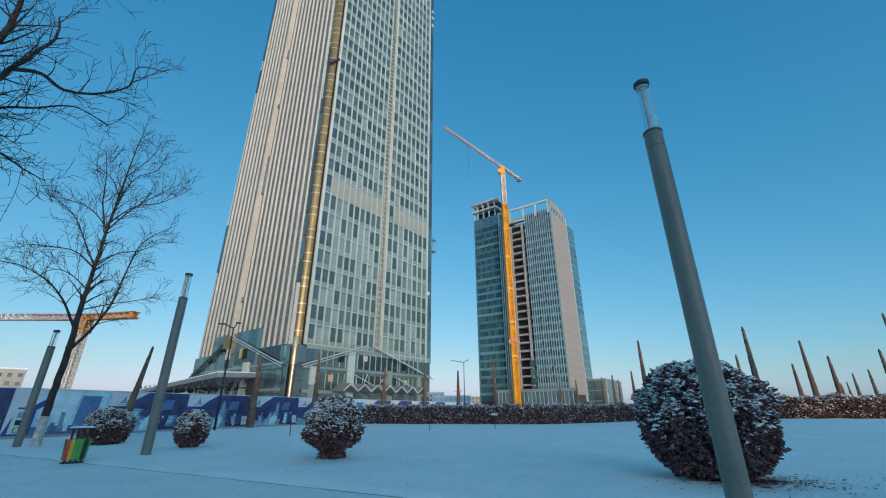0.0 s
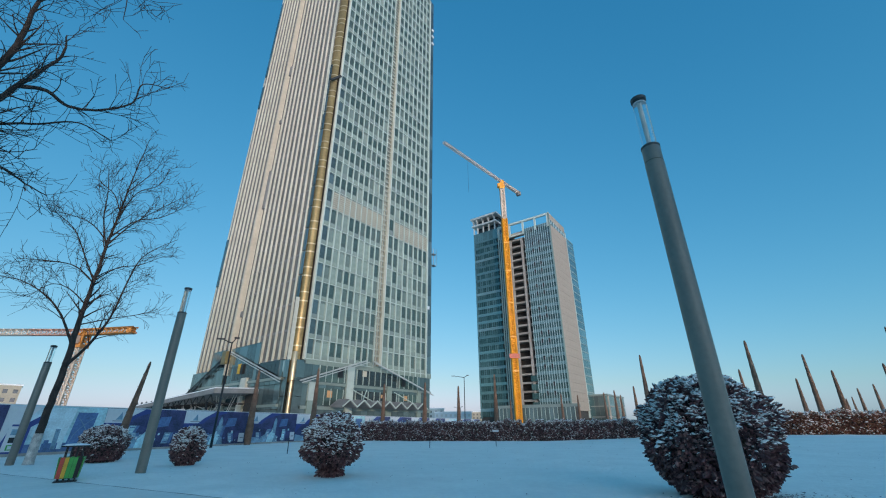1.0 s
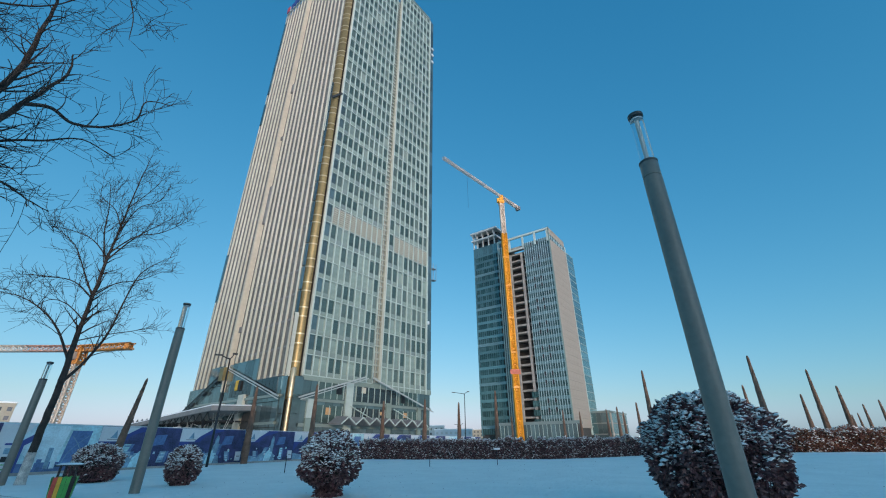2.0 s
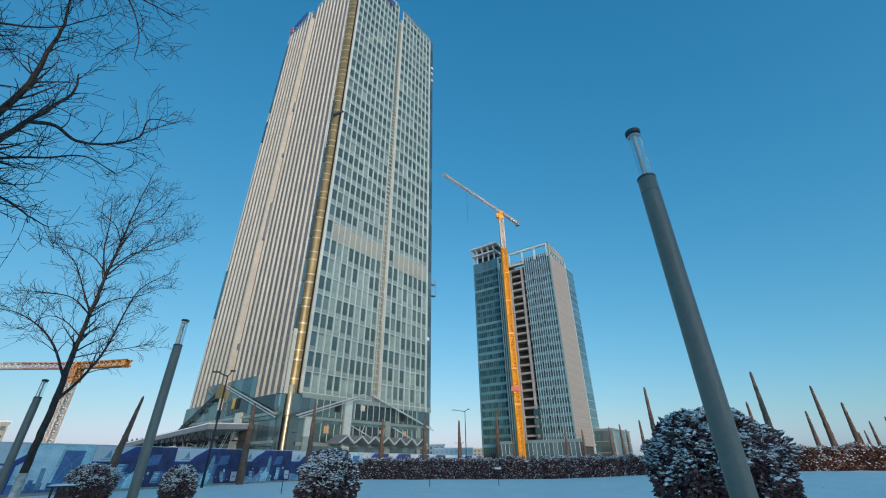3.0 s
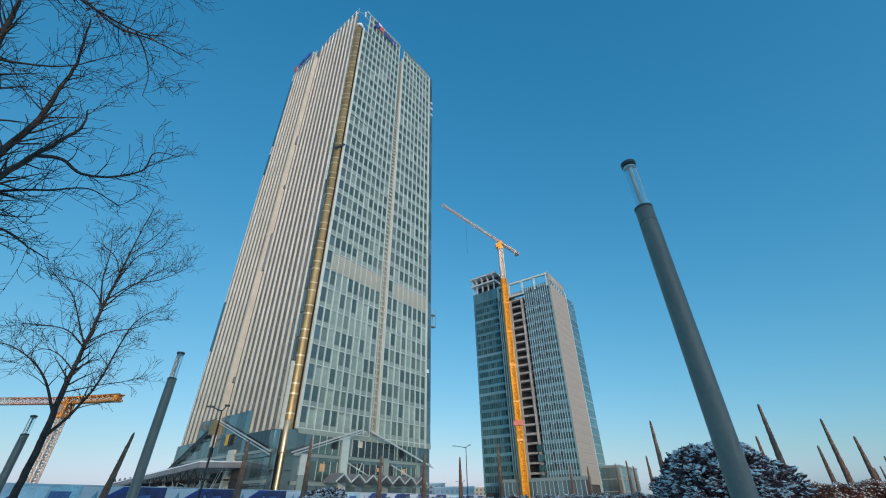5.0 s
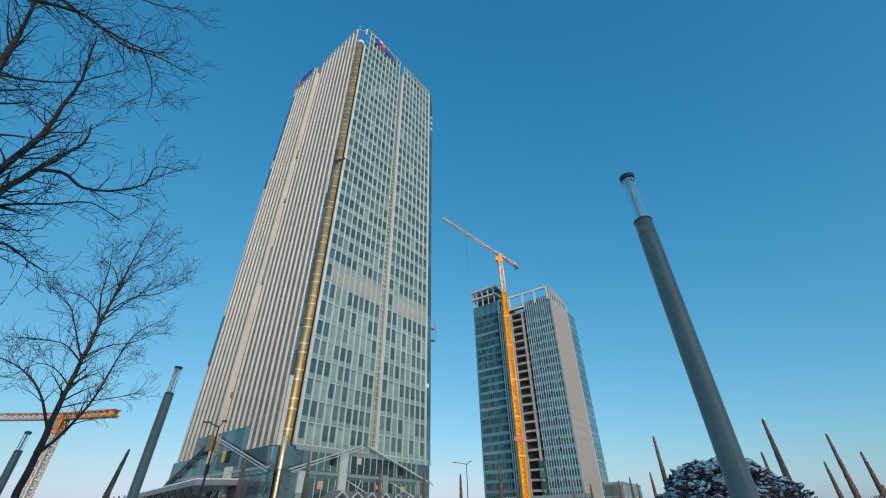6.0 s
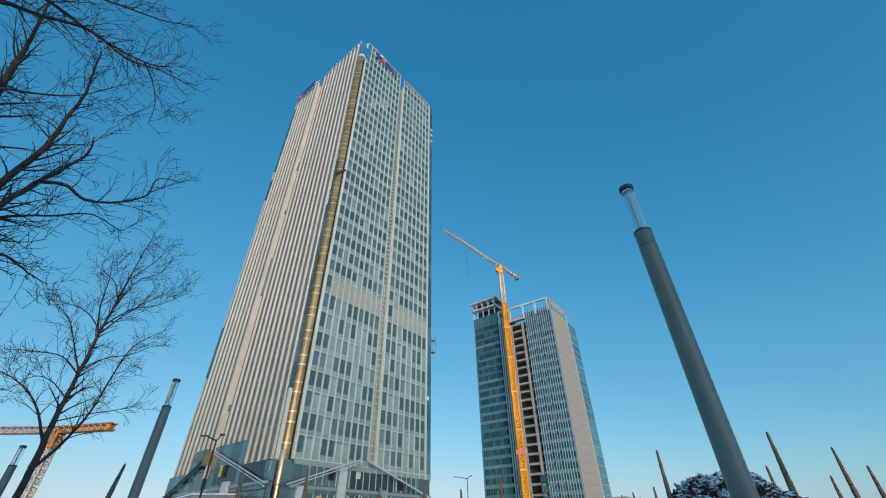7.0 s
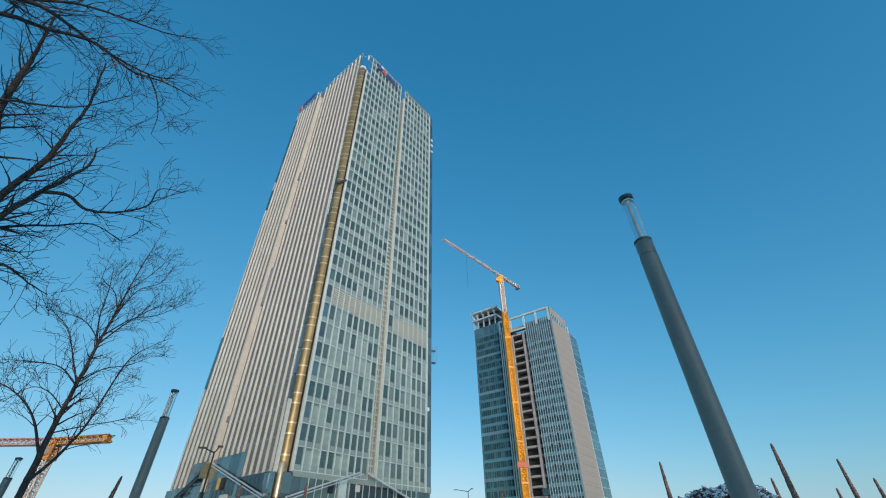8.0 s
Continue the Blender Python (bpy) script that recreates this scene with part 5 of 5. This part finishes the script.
def spread_limb(r0, pts):
    """A limb through (offset along the spread, height) stations, wandering a little in depth."""
    deep, drift, out = 0.0, limb_rng.uniform(-0.45, 0.45), []
    for off, z in pts:
        out.append(YOUNG + SPREAD * off + AWAY * deep + Vector((0, 0, z)))
        deep += drift
    return ("limb", r0, 0.012, out)


trunk_path = [YOUNG + SPREAD * off + Vector((0, 0, z)) for off, z in ((-0.15, -0.05), (-0.15, 1.5), (-0.12, 3.0), (-0.1, 4.5))]
leader = [YOUNG + SPREAD * off + Vector((0, 0, z)) for off, z in ((-0.1, 4.5), (-0.18, 6.8), (-0.16, 8.6), (-0.18, 11.3), (-0.12, 13.3), (-0.1, 15.6), (0.03, 18.4))]
lawn_limbs = [("trunk", 0.175, 0.14, trunk_path), ("stem", 0.15, 0.015, leader)]
lawn_limbs += [spread_limb(r, pts) for r, pts in (
    (0.085, ((-0.05, 4.5), (0.52, 5.6), (1.02, 7.1), (1.25, 9.0), (1.5, 10.8), (2.13, 11.9), (3.2, 13.0))),
    (0.04, ((-0.15, 8.95), (0.6, 9.95), (1.6, 10.5), (2.6, 11.4))),
    (0.05, ((-0.16, 11.1), (0.47, 12.4), (1.24, 13.55), (2.65, 15.3))),
    (0.045, ((-0.14, 11.6), (0.7, 12.8), (1.86, 13.4), (3.1, 14.7))),
    (0.035, ((-0.11, 12.9), (0.33, 14.5), (1.2, 15.2), (1.45, 16.3))),
    (0.035, ((-0.15, 6.5), (1.02, 7.05), (2.2, 7.5), (3.05, 8.0))),
    (0.03, ((-0.1, 14.6), (0.5, 15.8), (0.9, 16.8), (1.0, 17.6))))]
lawn_limbs += [spread_limb(r, pts) for r, pts in (
    (0.07, ((-0.15, 5.5), (-1.0, 7.0), (-1.93, 7.95), (-2.95, 8.5), (-3.9, 8.6))),
    (0.045, ((-0.17, 8.8), (-1.1, 9.5), (-2.2, 9.5), (-3.3, 9.3))),
    (0.05, ((-0.18, 8.9), (-0.88, 10.2), (-1.73, 11.7), (-2.85, 12.6))),
    (0.05, ((-0.18, 10.9), (-0.71, 12.5), (-0.94, 14.0), (-1.3, 15.5))),
    (0.04, ((-0.18, 11.2), (-1.0, 12.1), (-1.8, 12.5), (-2.95, 12.6))),
    (0.035, ((-0.12, 13.2), (-0.66, 14.3), (-1.5, 15.0), (-1.65, 15.8))),
    (0.035, ((-0.18, 7.6), (-0.98, 8.25), (-1.74, 8.35), (-2.4, 7.5))))]
young = bare_tree("leafless young tree with limewashed foot beside the hoarding", YOUNG, lawn_limbs, 31, 0.2, 1.9, 2,
                  [(YOUNG + SPREAD * -0.15 + Vector((0, 0, z)), r) for z, r in ((-0.02, 0.225), (0.3, 0.195), (0.9, 0.186), (1.35, 0.178))], 0.008)
FORK = (-12.6, 4.6, 4.6)
low_limbs = [
    ("trunk", 0.36, 0.26, [(-12.9, 4.3, -0.05), (-12.8, 4.4, 2.0), FORK]),
    ("limb", 0.24, 0.2, [FORK, (-12.7, 4.2, 7.0), (-12.2, 4.4, 9.0)]),
    ("limb", 0.13, 0.014, [FORK, (-10.6, 5.6, 5.9), (-9.6, 6.33, 6.73), (-9.53, 6.44, 7.54), (-9.35, 6.69, 8.62), (-9.15, 6.96, 9.74), (-9.2, 6.91, 10.4)]),
    ("limb", 0.14, 0.02, [FORK, (-11.2, 6.0, 6.4), (-10.38, 6.59, 7.5), (-10.32, 6.69, 8.42), (-10.22, 6.85, 10.01), (-10.24, 6.82, 11.01), (-10.27, 6.77, 12.26), (-10.45, 6.48, 14.01)]),
    ("limb", 0.14, 0.03, [(-12.7, 4.2, 7.0), (-11.16, 6.26, 9.07), (-11.32, 5.97, 10.94), (-11.41, 5.81, 12.22), (-11.47, 5.69, 13.18), (-11.61, 5.39, 14.69)]),
]
middle_limbs = [
    ("limb", 0.08, 0.012, [(-12.2, 4.4, 9.0), (-10.9, 3.7, 11.0), (-10.21, 4.1, 11.78), (-9.98, 4.63, 12.29), (-9.56, 5.44, 13.08), (-9.06, 6.24, 13.07), (-8.61, 6.85, 13.49), (-8.09, 7.45, 13.62)]),
    ("limb", 0.08, 0.012, [(-12.2, 4.4, 9.0), (-10.6, 3.5, 11.4), (-9.79, 4.07, 12.28), (-9.5, 4.7, 12.56), (-9.14, 5.37, 12.64), (-8.55, 6.27, 12.95), (-8.19, 6.73, 13.46)]),
    ("limb", 0.025, 0.008, [(-8.55, 6.27, 12.95), (-8.46, 6.71, 12.66), (-8.25, 6.97, 11.94), (-8.17, 7.06, 11.16)]),
    ("limb", 0.05, 0.01, [(-9.36, 6.66, 8.5), (-8.96, 6.88, 8.58), (-8.69, 7.22, 8.44), (-8.33, 7.64, 8.72), (-8.0, 7.98, 9.28), (-7.97, 8.01, 9.93), (-7.62, 8.34, 10.15)]),
    ("limb", 0.045, 0.01, [(-11.2, 6.0, 6.4), (-10.37, 7.16, 7.85), (-9.9, 7.79, 8.43), (-9.49, 8.28, 8.88), (-9.01, 8.81, 8.71)]),
]
high_limbs = [
    ("limb", 0.045, 0.01, [(-12.2, 4.4, 9.0), (-10.72, 5.4, 10.37), (-10.39, 6.01, 11.04), (-10.05, 6.55, 11.77), (-9.69, 7.07, 13.13)]),
    ("limb", 0.06, 0.01, [(-12.2, 4.4, 9.0), (-10.5, 3.6, 11.5), (-10.06, 4.18, 12.75), (-9.8, 4.77, 13.87), (-9.34, 5.63, 14.8), (-8.91, 6.28, 15.46), (-8.42, 6.92, 16.41)]),
    ("limb", 0.05, 0.01, [(-11.2, 6.0, 6.0), (-10.54, 7.61, 7.08), (-10.4, 7.8, 7.21), (-10.07, 8.22, 6.99), (-9.78, 8.57, 6.84)]),
]
big_tree = bare_tree("large leafless tree with dark overhanging branches beside the path", (-12.9, 4.3, 0.0), low_limbs + middle_limbs + high_limbs, 47, 0.17, 1.6, 2, None, 0.0054, 0.41)


leaf_rng = random.Random(12)
dead = [(-8.62, 6.72, 13.42), (-8.95, 6.35, 13.2), (-9.3, 5.9, 13.0), (-10.02, 8.28, 6.86)]
for spot in dead:
    pts = [(Vector(spot) - Vector((-12.9, 4.3, 0)) + Vector((leaf_rng.gauss(0, 0.1), leaf_rng.gauss(0, 0.1), leaf_rng.gauss(0, 0.06))), Vector((0, 0, -1))) for _ in range(14 if spot[2] > 10 else 3)]
    la, sn = leaf_cloud(pts, 0.09, leaf_rng, lambda p, n: 0)
    bpy.data.meshes.remove(sn)
    tagged(piece("dead_leaf", la, LEAF_LIT, big_tree), "a tuft of dry russet leaves", kind="stuff")


# ---- distance ----
def windowed_block(x, y, turn, wide, deep, floors, label, mat, fl=3.1, panes=None):
    ob = thing("windowed_block", pose(x, y, 0, 0, 0, turn), label, "building")
    high = floors * fl + 1
    piece("wall", box_data([(0, wide, 0, deep, 0, high)]), mat, ob)
    piece("roof", box_data([(-0.3, wide + 0.3, -0.3, deep + 0.3, high, high + 0.6)]), SNOW_CLUMP, ob)
    n = int(wide / 3.2)
    win = box_data([(0, 1.5, -0.08, 0.1, 0, 1.6)], "window")
    for k in range(floors):
        for i in range(n):
            piece("window", win, panes or GLASS_DARK, ob, Matrix.Translation((1.0 + i * wide / n, 0, 1.3 + k * fl)))
    return ob


p = polar(-44.9, 260) - Vector((0.707, 0.707, 0)) * 42
windowed_block(p.x, p.y, 45, 42, 14, 5, "sunlit cream block of flats beyond the crane", PLASTER, 3.45)
# pale walls and panes here put the distance haze into the colours
p = polar(-1.2, 310)
windowed_block(p.x, p.y, -5, 26, 12, 3, "far low pale building beyond the hedge", WHITE_P, panes=BEAM)
p = polar(-2.0, 330)
windowed_block(p.x, p.y, 8, 12, 12, 4, "far pale stair block beyond the hedge", BEAM, panes=GLASS_DIM)
p = polar(1.0, 420)
windowed_block(p.x, p.y, -10, 30, 12, 4, "far low grey building beyond the hedge", PLASTER, panes=GLASS_DIM)
# unseen blocks added behind the path to lay a shadow over the lawn
windowed_block(42.0, -133.6, 197.5, 150, 14, 10, "unseen long block added behind the path to shade the lawn", PLASTER, 3.17)
windowed_block(84.0, -120.4, 197.5, 43.9, 14, 10, "unseen lower block added behind the path as a shade caster", PLASTER, 3.15)
